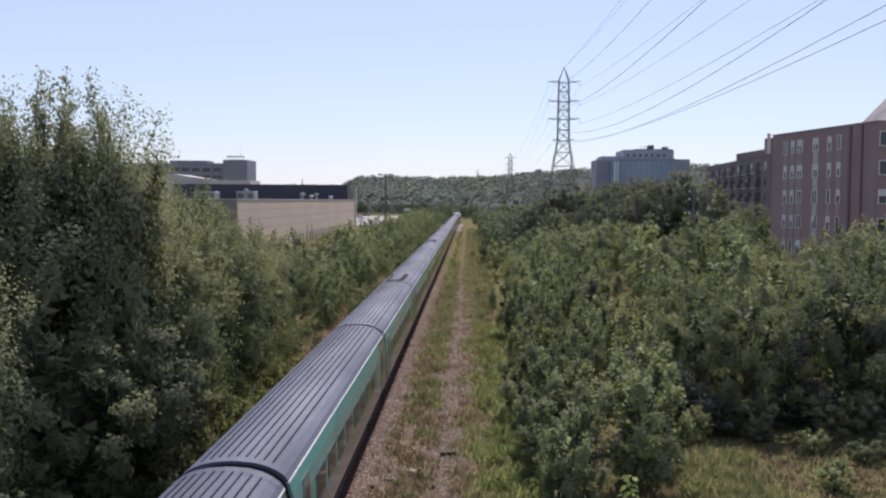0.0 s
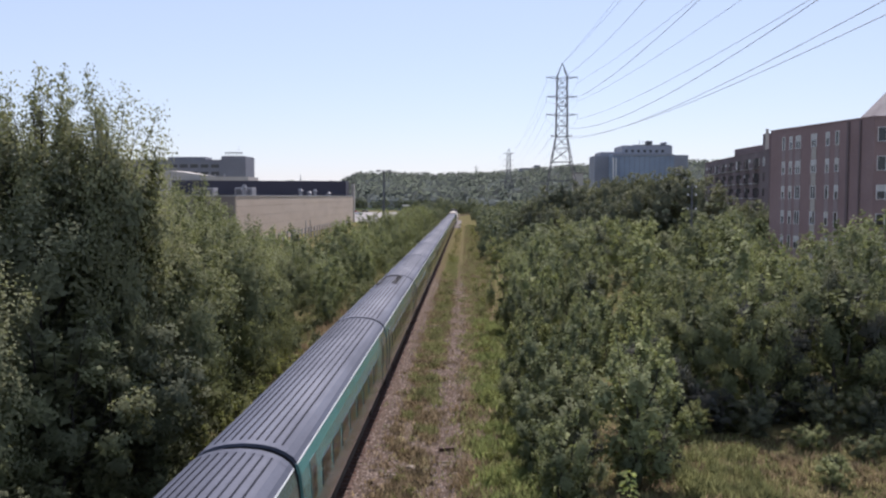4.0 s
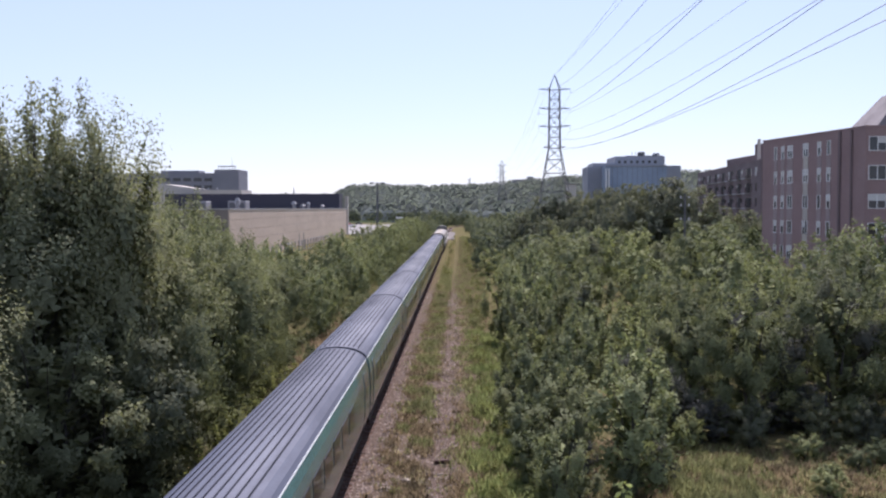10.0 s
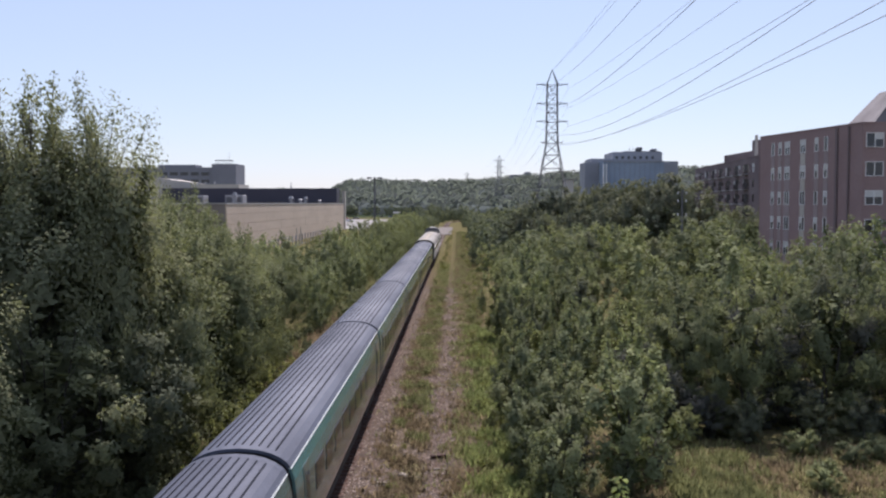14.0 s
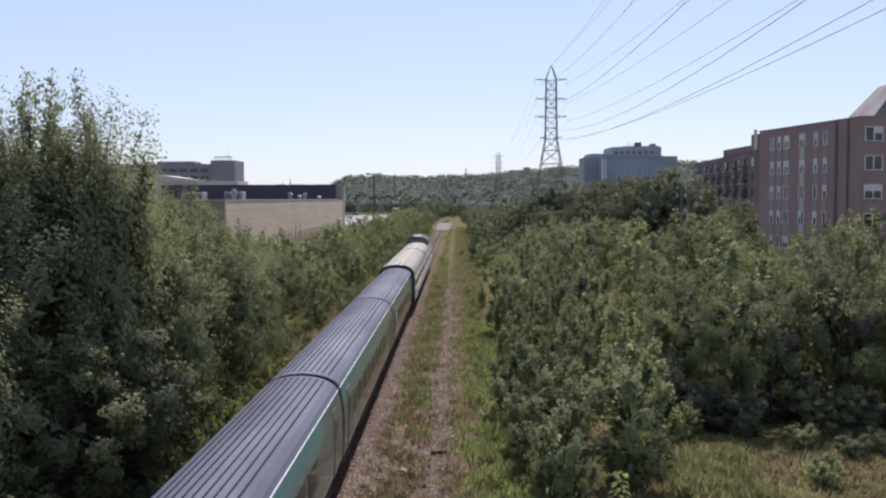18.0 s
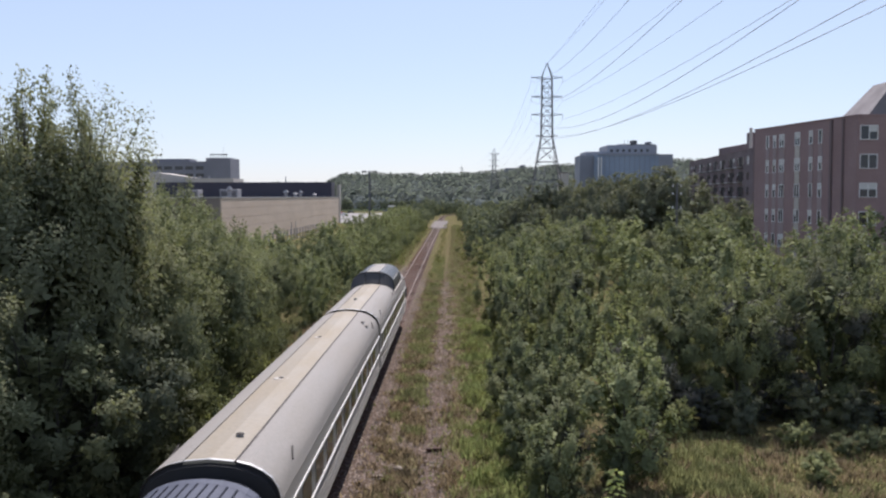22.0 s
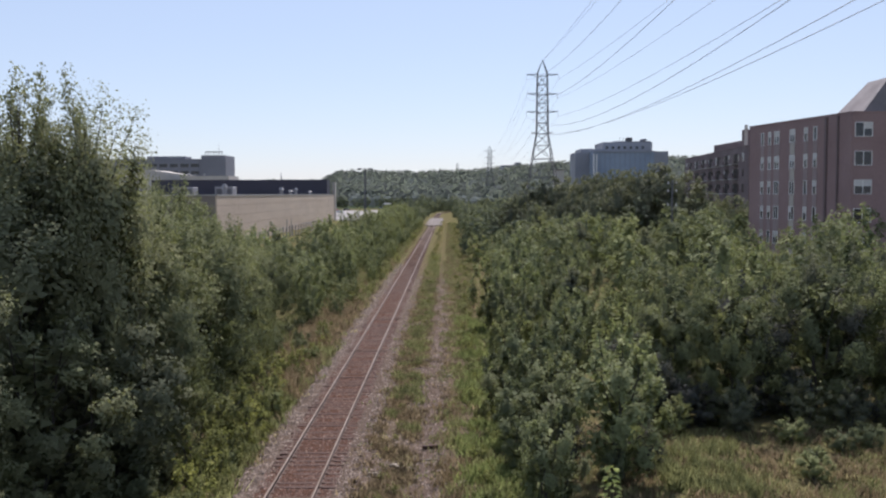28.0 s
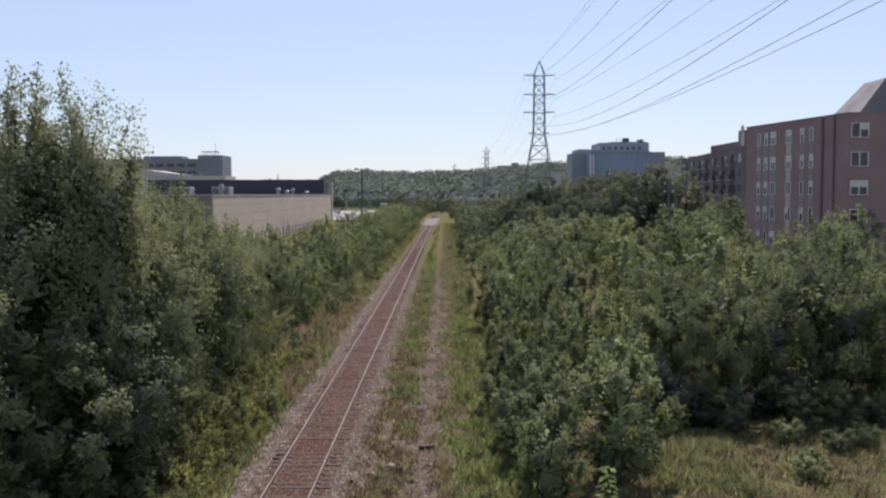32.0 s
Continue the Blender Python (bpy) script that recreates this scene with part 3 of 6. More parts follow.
def make_far_buildings():
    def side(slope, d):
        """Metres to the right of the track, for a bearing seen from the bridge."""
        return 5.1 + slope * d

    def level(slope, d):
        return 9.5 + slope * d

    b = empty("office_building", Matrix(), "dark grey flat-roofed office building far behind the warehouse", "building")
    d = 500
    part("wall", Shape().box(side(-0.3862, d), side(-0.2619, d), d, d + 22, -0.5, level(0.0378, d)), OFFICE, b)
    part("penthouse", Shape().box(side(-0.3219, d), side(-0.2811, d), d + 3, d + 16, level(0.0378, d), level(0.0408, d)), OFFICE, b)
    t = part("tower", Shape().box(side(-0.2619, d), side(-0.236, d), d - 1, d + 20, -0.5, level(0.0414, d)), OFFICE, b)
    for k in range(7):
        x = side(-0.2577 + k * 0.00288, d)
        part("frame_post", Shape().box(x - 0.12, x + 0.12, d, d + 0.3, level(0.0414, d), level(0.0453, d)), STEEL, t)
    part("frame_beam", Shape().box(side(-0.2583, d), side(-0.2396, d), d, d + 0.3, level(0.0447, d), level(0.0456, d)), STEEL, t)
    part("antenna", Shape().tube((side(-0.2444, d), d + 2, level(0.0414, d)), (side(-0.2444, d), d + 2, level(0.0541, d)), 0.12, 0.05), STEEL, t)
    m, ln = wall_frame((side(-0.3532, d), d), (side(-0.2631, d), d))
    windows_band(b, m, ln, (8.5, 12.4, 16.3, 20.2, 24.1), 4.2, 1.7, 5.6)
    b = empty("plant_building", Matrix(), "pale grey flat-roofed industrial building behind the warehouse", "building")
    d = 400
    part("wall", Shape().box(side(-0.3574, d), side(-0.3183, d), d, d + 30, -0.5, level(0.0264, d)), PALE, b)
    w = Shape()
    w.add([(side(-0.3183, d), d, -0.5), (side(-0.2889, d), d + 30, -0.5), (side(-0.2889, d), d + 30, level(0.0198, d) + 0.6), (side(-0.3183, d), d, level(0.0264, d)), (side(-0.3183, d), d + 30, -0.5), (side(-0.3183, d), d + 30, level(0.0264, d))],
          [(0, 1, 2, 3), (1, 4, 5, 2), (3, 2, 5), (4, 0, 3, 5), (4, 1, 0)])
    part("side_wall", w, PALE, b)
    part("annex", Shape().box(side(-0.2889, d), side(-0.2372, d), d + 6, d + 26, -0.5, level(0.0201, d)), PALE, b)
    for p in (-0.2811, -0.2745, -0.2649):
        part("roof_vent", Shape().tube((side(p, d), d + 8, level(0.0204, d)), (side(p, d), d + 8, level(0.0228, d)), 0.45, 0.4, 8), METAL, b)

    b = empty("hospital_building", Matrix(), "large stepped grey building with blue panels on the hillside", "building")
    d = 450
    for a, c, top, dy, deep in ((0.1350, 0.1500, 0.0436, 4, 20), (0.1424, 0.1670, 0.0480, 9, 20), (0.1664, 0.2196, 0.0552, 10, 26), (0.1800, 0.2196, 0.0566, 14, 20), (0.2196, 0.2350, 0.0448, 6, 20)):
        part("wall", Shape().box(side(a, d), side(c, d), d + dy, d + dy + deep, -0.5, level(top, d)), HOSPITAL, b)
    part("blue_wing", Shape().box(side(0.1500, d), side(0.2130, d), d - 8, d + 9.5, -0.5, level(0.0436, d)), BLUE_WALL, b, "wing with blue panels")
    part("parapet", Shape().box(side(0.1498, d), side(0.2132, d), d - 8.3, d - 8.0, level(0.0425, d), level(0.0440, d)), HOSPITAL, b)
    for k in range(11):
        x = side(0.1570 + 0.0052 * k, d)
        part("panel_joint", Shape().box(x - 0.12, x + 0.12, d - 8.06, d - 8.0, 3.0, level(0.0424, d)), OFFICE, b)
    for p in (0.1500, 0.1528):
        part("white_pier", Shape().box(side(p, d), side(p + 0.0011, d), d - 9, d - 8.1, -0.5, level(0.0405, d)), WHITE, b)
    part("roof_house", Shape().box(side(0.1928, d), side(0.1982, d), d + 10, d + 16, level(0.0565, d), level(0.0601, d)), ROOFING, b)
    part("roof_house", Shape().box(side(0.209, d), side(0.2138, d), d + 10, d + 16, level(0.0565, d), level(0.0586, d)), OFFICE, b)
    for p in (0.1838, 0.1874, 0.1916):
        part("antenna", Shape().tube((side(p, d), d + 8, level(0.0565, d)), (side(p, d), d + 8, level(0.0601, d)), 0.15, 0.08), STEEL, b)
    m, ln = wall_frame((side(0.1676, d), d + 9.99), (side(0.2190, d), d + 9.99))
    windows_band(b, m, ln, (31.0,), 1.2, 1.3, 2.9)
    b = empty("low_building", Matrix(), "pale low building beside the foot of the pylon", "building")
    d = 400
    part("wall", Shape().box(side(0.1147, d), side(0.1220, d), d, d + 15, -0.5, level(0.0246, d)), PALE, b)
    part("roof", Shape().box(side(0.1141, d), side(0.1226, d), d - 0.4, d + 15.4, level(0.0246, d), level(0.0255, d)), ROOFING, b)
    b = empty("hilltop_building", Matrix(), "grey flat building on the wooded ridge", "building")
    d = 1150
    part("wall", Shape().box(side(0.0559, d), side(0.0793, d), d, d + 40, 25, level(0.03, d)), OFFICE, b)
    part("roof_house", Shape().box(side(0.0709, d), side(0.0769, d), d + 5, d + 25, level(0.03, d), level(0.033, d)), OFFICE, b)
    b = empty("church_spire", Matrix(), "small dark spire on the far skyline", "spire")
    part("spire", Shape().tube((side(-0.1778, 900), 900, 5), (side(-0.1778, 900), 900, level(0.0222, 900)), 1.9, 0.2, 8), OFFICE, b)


make_apartment()
make_brick_block()
make_warehouse()
make_far_buildings()


# ---- parking lot, fence, lamps and poles ----
def make_lot():
    s = Shape().box(-82, -17, 362.5, 640, -0.66, -0.55)
    solid("parking_lot", s, ASPHALT, "pale grey asphalt parking lot beyond the warehouse", "parking lot", "structure")


def make_crossing():
    """Gravel brought up to the rail heads far along the line."""
    s = Shape().box(-2.3, -0.80, 286, 372, -0.3, -0.012).box(-0.70, 0.70, 286, 372, -0.3, -0.012).box(0.80, 2.9, 286, 372, -0.3, -0.012)
    solid("track_crossing", s, CROSSING, "grey gravel crossing level with the rails", "crossing", "structure")


def parked_car(x, y, turn, paint):
    c = empty("parked_car", pose(x, y, -0.55, 0, 0, turn), "parked car on the asphalt lot", "car", "parked cars")
    prof = [(-2.2, 0.45), (-2.15, 0.85), (-1.3, 0.95), (-0.7, 1.42), (0.9, 1.45), (1.6, 0.98), (2.15, 0.88), (2.2, 0.45)]
    s = Shape()
    for sx in (-0.86, 0.86):
        s.v += [(sx * (0.82 if z > 1.2 else 1), y, z) for y, z in prof]
    n = len(prof)
    s.f = [tuple(range(n)), tuple(range(2 * n - 1, n - 1, -1))] + [(i, n + i, n + (i + 1) % n, (i + 1) % n) for i in range(n)]
    part("body", s, CAR_PAINTS[paint], c)
    for sx in (-1, 1):
        part("side_window", Shape().add([(sx * 0.80, -1.1, 1.0), (sx * 0.80, 1.4, 1.0), (sx * 0.735, 0.8, 1.36), (sx * 0.735, -0.6, 1.36)], [(0, 1, 2, 3)]), GLASS_DARK, c)
        for y in (-1.35, 1.35):
            part("wheel", Shape().tube((sx * 0.72, y, 0.32), (sx * 0.9, y, 0.32), 0.32, 0.32, 12), RUBBER, c)


def make_lamp(x, y, top):
    c = empty("lot_lamp", pose(x, y, -0.6), "tall dark parking lot lamp with twin heads", "street lamp")
    part("pole", Shape().tube((0, 0, 0), (0, 0, top + 0.6), 0.34, 0.26, 8), STEEL, c)
    part("arm", Shape().box(-1.7, 1.7, -0.08, 0.08, top + 0.35, top + 0.5), STEEL, c)
    for s in (-1, 1):
        part("lamp_head", Shape().box(s * 1.5 - 0.6, s * 1.5 + 0.6, -0.4, 0.4, top + 0.2, top + 0.65, None, 0.06), STEEL, c)


def make_fence():
    f = empty("fence", Matrix(), "grey metal post and rail fence below the warehouse wall", "fence")
    post = Shape().box(-0.13, 0.13, -0.13, 0.13, -0.1, 2.7).mesh("post", METAL)
    rail = Shape().box(-0.03, 0.03, -2.2, 2.2, -0.03, 0.03).mesh("fence_rail", METAL)
    for k in range(30):
        y = 172 + k * 4.4
        z = hill(-33, y)
        p = part("post", post, None, f)
        p.matrix_local = pose(-33, y, z)
        for zz in (0.4, 1.4, 2.4):
            b = part("fence_rail", rail, None, f)
            b.matrix_local = pose(-33, y + 2.2, z + zz)
    part("gate_post", Shape().tube((-33.3, 223, -0.6), (-33.3, 223, 3.6), 0.14), PALE, f)
    part("gate_post", Shape().tube((-33.3, 229, -0.6), (-33.3, 229, 3.6), 0.14), PALE, f)


def make_utility_pole():
    c = empty("utility_pole", pose(33.0, 118.0, -0.6), "slim grey weathered utility pole with insulators", "utility pole")
    part("pole", Shape().tube((0, 0, 0), (0, 0, 11.8), 0.16, 0.12, 8), STEEL, c)
    for z in (11.3, 10.3, 8.6):
        for s in (-1, 1):
            a = part("bracket", Shape().box(min(0, s * 0.5), max(0, s * 0.5), -0.05, 0.05, z, z + 0.08), STEEL, c)
            part("insulator", Shape().tube((s * 0.5, 0, z), (s * 0.5, 0, z + 0.3), 0.12, 0.08, 8), CURTAIN, a, "white porcelain insulator")


make_lot()
make_crossing()
for x, y, turn, paint in ((-53, 505, 60, 2), (-57.5, 575, 85, 1), (-61, 552, 80, 3), (-63.5, 560, 95, 1), (-46, 632, 85, 1), (-40, 628, 88, 4), (-29.5, 510, 85, 0)):
    parked_car(x, y, turn, paint)
make_lamp(-18.0, 260.0, 16.6)
c = empty("lot_sign", pose(-23.6, 440.0, -0.6), "small white sign board on posts by the lot", "sign")
part("board", Shape().box(-1.7, 1.7, -0.1, 0.1, 5.3, 6.0), WHITE, c)
part("post", Shape().box(-0.1, 0.1, -0.1, 0.1, 0, 5.3), STEEL, c)
make_fence()
make_utility_pole()


# ---- pylons and wires ----
def make_pylon(x, y, ground, scale=1.0, stout=1.0):
    t = empty("transmission_tower", Matrix.Translation((x, y, ground)) @ Matrix.Scale(scale, 4), "grey steel lattice transmission tower", "pylon", "pylons of the line")

    def half(z):
        if z < 24.5:
            return 1.38 + (24.5 - z) * 0.175
        return 1.38 - (z - 24.5) * 0.012 if z < 39 else max(0.02, 1.2 * (42.3 - z) / 3.3)

    levels = [0, 8, 14, 18.5, 21.8, 24.6, 27.2, 29.7, 32, 34, 36.4, 38.6]
    for sx in (-1, 1):
        for sy in (-1, 1):
            s = Shape()
            for a, b in zip([0, 24.5, 39], [24.5, 39, 42.3]):
                s.tube((sx * half(a), sy * half(a), a), (sx * half(b), sy * half(b), b), 0.13 * stout, 0.11 * stout, 4)
            part("leg", s, STEEL, t)
    for a, b in zip(levels, levels[1:]):
        for k in range(4):
            c0, c1 = ((-1, -1), (1, -1), (1, 1), (-1, 1))[k], ((1, -1), (1, 1), (-1, 1), (-1, -1))[k]
            p = lambda c, z: (c[0] * half(z), c[1] * half(z), z)
            for u, v, r in ((p(c0, a), p(c1, b), 0.07), (p(c1, a), p(c0, b), 0.07), (p(c0, b), p(c1, b), 0.08)):
                part("brace", Shape().tube(u, v, r * stout, r * stout, 4), STEEL, t)
    for z, r in ((38.6, 3.8), (34.0, 3.7), (29.7, 3.8), (24.6, 2.6)):
        for sx in (-1, 1):
            h = half(z)
            s = Shape()
            for sy in (-1, 1):
                s.tube((sx * h, sy * h, z), (sx * r, 0, z + 0.25), 0.06 * stout, 0.05 * stout, 4)
                s.tube((sx * h, sy * h, z + 0.45), (sx * r, 0, z + 0.25), 0.04 * stout, 0.035 * stout, 4)
            s.tube((sx * (r - 0.25), 0, z + 0.2), (sx * r, 0, z + 0.6), 0.05, 0.04, 4)
            arm = part("cross_arm", s, STEEL, t)
            if z > 25:
                part("insulator", Shape().tube((sx * r, 0, z + 0.25), (sx * r, 0, z - 0.9), 0.03, 0.03, 6), INSULATOR, arm)
    return t


PYLONS = [(27.8, 230.0, -0.6, 1.0), (35.4, 700.0, 1.5, 1.02), (17.0, 1300.0, 10, 1.0)]
for tower, stout in zip(PYLONS, (1.0, 1.9, 1.9)):
    make_pylon(*tower, stout)


def make_wire(a, b, sag, r=0.022):
    s = Shape()
    n = 40
    pts = [Vector(a).lerp(Vector(b), k / n) - Vector((0, 0, 4 * sag * (k / n) * (1 - k / n))) for k in range(n + 1)]
    for p in pts:
        s.v += [(p.x - r, p.y, p.z), (p.x, p.y, p.z + r), (p.x + r, p.y, p.z), (p.x, p.y, p.z - r)]
    s.f = [(4 * k + i, 4 * k + (i + 1) % 4, 4 * k + 4 + (i + 1) % 4, 4 * k + 4 + i) for k in range(n) for i in range(4)]
    solid("overhead_wire", s, WIRE, "thin bare overhead power line wire", "wire", "", "wires of the line")


# over the bridge each wire runs to an arm of its own on the next tower: side, height and reach here, then x, z there, and sag
for sx, z, r, x, zz, sag in ((0, 42.2, 0, 23.34, 41.85, 4.39), (0, 42.2, 0, 25.36, 41.54, 4.76), (-1, 37.7, 3.8, 13.82, 36.64, 11.27), (1, 37.7, 3.8, 31.45, 36.04, 4.8),
                             (-1, 33.1, 3.7, 10.96, 31.21, 11.39), (1, 33.1, 3.7, 28.22, 32.54, 5.1), (-1, 28.8, 3.8, 19.87, 44.28, 16.86), (1, 28.8, 3.8, 25.76, 32.06, 6.52),
                             (-1, 24.7, 2.6, 25.87, 38.05, 11.58), (1, 24.7, 2.6, 22.37, 27.86, 6.93)):
    make_wire((PYLONS[0][0] + sx * r, 230.0, z - 0.6), (x, -150.0, zz), sag, 0.026)
for (xa, ya, ga, sa), (xb, yb, gb, sb) in zip(PYLONS, PYLONS[1:]):
    for z, r, sag in ((37.7, 3.8, 7.3), (33.1, 3.7, 7.3), (28.8, 3.8, 6.8), (24.7, 2.6, 6.4)):
        for sx in (-1, 1):
            make_wire((xb + sx * r * sb, yb, gb + z * sb), (xa + sx * r * sa, ya, ga + z * sa), sag)
    make_wire((xb, yb, gb + 42.2 * sb), (xa, ya, ga + 42.2 * sa), 6)


# ---- trees and shrubs ----
SQUAT = {"round": (1.0, 1.0, 0.85), "tall": (0.9, 0.9, 1.25), "willow": (0.85, 0.85, 1.3), "cone": (1.0, 1.0, 0.6)}


def crown_points(rng, height, spread, n, shape, boughs, low=0.12):
    """Leaf places: boughs over the crown, each a clump of leaves round a dense heart, so that the outline is uneven and has gaps."""
    zz = low + (1 - low) * (np.arange(boughs) + rng.uniform(0, 1, boughs)) / boughs
    if shape == "tall":
        rad = spread * np.clip(1.1 * (1 - zz) ** 0.32 * (0.6 + 0.7 * zz), 0.05, 1.0)
    elif shape == "willow":
        rad = spread * np.clip(0.34 + 1.15 * zz - 1.1 * zz ** 3, 0.1, 1)
    elif shape == "cone":
        rad = spread * np.clip((1.0 - zz) ** 0.8, 0.04, 1.0)
    else:
        rad = spread * np.sqrt(np.clip(1 - ((zz - 0.42) / 0.60) ** 2, 0.02, 1))
    ang = np.arange(boughs) * 2.39996 + rng.uniform(-0.5, 0.5, boughs)
    q = rad * rng.uniform(0.5, 1.05, boughs)
    centre = np.stack([q * np.cos(ang), q * np.sin(ang), zz * height * 0.95], 1)
    size = (0.23 * spread + 0.036 * height) * rng.uniform(0.6, 1.2, boughs) * np.where(zz > 0.85, 0.55, 1.0)
    squat = np.array(SQUAT[shape])
    # twigs stand out from each bough, most of them up and away from the stem
    twigs = 18
    t_dir = rng.normal(size=(boughs, twigs, 3)) + np.array([0, 0, 1.1 if shape == "willow" else 0.45]) + (centre * np.array([1, 1, 0]) / (np.linalg.norm(centre[:, :2], axis=1)[:, None] + 0.3))[:, None, :] * 0.5
    t_dir /= np.linalg.norm(t_dir, axis=2)[:, :, None]
    reach = rng.uniform(0.55, 1.12, (boughs, twigs))
    who = rng.choice(boughs, n, p=size ** 2 / (size ** 2).sum())
    which = rng.integers(0, twigs, n)
    along = rng.uniform(0.35, 1.0, n) ** 0.7
    spray = np.clip(rng.normal(size=(n, 3)), -1.8, 1.8) * (size[who] * 0.2)[:, None]
    pts = centre[who] + (t_dir[who, which] * (reach[who, which] * along * size[who])[:, None] + spray) * squat
    out = pts - centre[who]
    out /= np.linalg.norm(out, axis=1)[:, None] + 1e-6
    # larger inner leaves, added to block light, close the heart of each bough
    m = max(60, n // 6)
    heart = rng.choice(boughs, m, p=size ** 2 / (size ** 2).sum())
    core = centre[heart] * np.array([0.9, 0.9, 0.98]) + np.clip(rng.normal(size=(m, 3)), -1.5, 1.5) * (size[heart] * 0.26)[:, None] * squat
    # and broad unseen leaves added round the stem keep the sun from passing through
    deep = rng.choice(boughs, m // (9 if shape == "tall" else 3))
    inner = centre[deep] * np.array([0.42, 0.42, 0.9]) * rng.uniform(0.5, 1.0, (len(deep), 1)) ** np.array([1, 1, 0.3])
    core, heart = np.concatenate([core, inner]), np.concatenate([heart, deep])
    breadth = np.concatenate([np.minimum(size[heart[:m]] * 0.4, 0.16 * spread), np.full(len(deep), 0.23 * spread)])
    whole = pts - np.array([0, 0, height * 0.4])
    whole /= np.linalg.norm(whole, axis=1)[:, None] + 1e-6
    return pts, centre, out * 0.5 + whole * 0.75 + np.array([0, 0, 0.05]), core, breadth


def tree_kind(name, label, seed, height, spread, n, leaf, mat, shape, clumps, stems=1, low=0.12, group="", shoots=0, branched=True):
    rng = np.random.default_rng(seed)
    pts, centre, facing, core, core_size = crown_points(rng, height, spread, n, shape, clumps, low)
    t = empty(name, pose(0, 0, -100), label, "shrub" if height < 4.6 else "tree", group)
    trunk = Shape()
    for k in range(stems):
        a = 2 * math.pi * k / stems + 0.4
        lean = 0.0 if stems == 1 else spread * 0.35
        base_p = Vector((math.cos(a) * 0.1 * (stems > 1), math.sin(a) * 0.1 * (stems > 1), -0.3))
        prev, r0 = base_p, 0.009 * height + 0.015
        for j in range(1, 6):
            f = j / 5
            p = Vector((math.cos(a) * lean * f + rng.normal() * 0.04 * height * 0.3, math.sin(a) * lean * f + rng.normal() * 0.04 * height * 0.3, height * 0.92 * f))
            trunk.tube(prev, p, r0 * (1.06 - f + 0.2), r0 * (1.06 - f), 6, False)
            prev = p
    limbs = trunk
    for c in centre if branched else ():
        root = Vector((c[0] * 0.12, c[1] * 0.12, max(0.2, c[2] * 0.72 - 0.1)))
        mid = root.lerp(Vector(c), 0.5) + Vector((0, 0, 0.05 * height * 0.3))
        limbs.tube(root, mid, 0.003 * height + 0.006, 0.002 * height + 0.005, 4, False).tube(mid, c, 0.002 * height + 0.005, 0.005, 4, False)
    # slender leading shoots above the crown, each with its own leaves
    high = [c for c in centre if c[2] > height * 0.5]
    for k in range(shoots):
        c = Vector(high[rng.integers(0, len(high))])
        way = Vector((c.x * 0.14 + rng.normal() * 0.26, c.y * 0.14 + rng.normal() * 0.26, 1)).normalized()
        length = rng.uniform(0.7, 1.8) * (height / 13.0) ** 0.7
        tip = c + way * length
        if branched:
            limbs.tube(c, tip, 0.018, 0.006, 4, False)
        m = int(46 * length * (0.142 / leaf))
        f = rng.uniform(0.15, 1.03, m)[:, None]
        away = rng.normal(size=(m, 3)) * (0.25 * (height / 13.0) ** 0.5 * (1.15 - 0.7 * f))
        pts = np.concatenate([pts, np.array(c) * (1 - f) + np.array(tip) * f + away])
        facing = np.concatenate([facing, away * 3 + rng.normal(size=(m, 3)) * 0.4])
    part("trunk", trunk, BARK, t)
    sizes = np.concatenate([leaf * rng.uniform(0.6, 1.3, len(pts)), core_size * rng.uniform(0.7, 1.2, len(core))])
    facing = np.concatenate([facing, core - np.array([0, 0, height * 0.4]) + rng.normal(size=core.shape) * 0.3])
    pts = np.concatenate([pts, core])
    pts[:, 2] = np.maximum(pts[:, 2], 0.05)
    part("crown", leaves_mesh("crown", pts, sizes, mat, rng, facing, 0.66, 0.8), mat, t)
    return t


G_TALL, G_MID, G_SHRUB, G_FAR = "tall trees left of the track", "young trees along the railway", "shrubs by the track", "distant trees"
TALL = [tree_kind("poplar_tree", "tall leafy poplar tree with feathery top shoots", 11 + k, 13.0, 3.3, 18500, 0.15, LEAF_TALL, "tall", 72, 1, 0.06, G_TALL, 12) for k in range(3)]
DIM = [tree_kind("young_tree", "bushy dark-leaved young tree in the shade", 36 + k, 6.5, 2.2, 7000, 0.14, LEAF_TALL, "round", 26, 2, 0.03, G_MID) for k in range(2)]
NEAR = [tree_kind("young_tree", "bushy young deciduous tree in full leaf", 31 + k, 6.5, 2.2, 5200, 0.15, (LEAF_MID, LEAF_DARK)[k % 2], "round", 26, 2 + k % 2, 0.04, G_MID, 14) for k in range(4)]
MID = [tree_kind("young_tree", "bushy young deciduous tree in full leaf", 41 + k, 7.0, 2.2, 2300, 0.235, (LEAF_YOUNG, LEAF_YOUNG, LEAF_MID)[k], ("willow", "willow", "round")[k], 26, 1, 0.04, G_MID, 9, False) for k in range(3)]
SHRUB = [tree_kind("willow_shrub", "upright green willow shrub with many stems", 51 + k, 4.0, 1.55, 3800, 0.13, (LEAF_YOUNG, LEAF_YOUNG, LEAF_WARM)[k], "willow", 20, 4, 0.10, G_SHRUB, 9) for k in range(3)]
SPIRE = [tree_kind("alder_tree", "dark narrow conical tree", 61 + k, 7.0, 1.9, 7000, 0.13, LEAF_DARK, "cone", 34, 1, 0.02, G_MID) for k in range(2)]
FAR = [tree_kind("distant_tree", "rounded green tree far along the line", 71 + k, 9.0, 3.6, 760, 0.66, LEAF_FAR, "round", 16, 1, 0.03, G_FAR, 0, False) for k in range(3)]

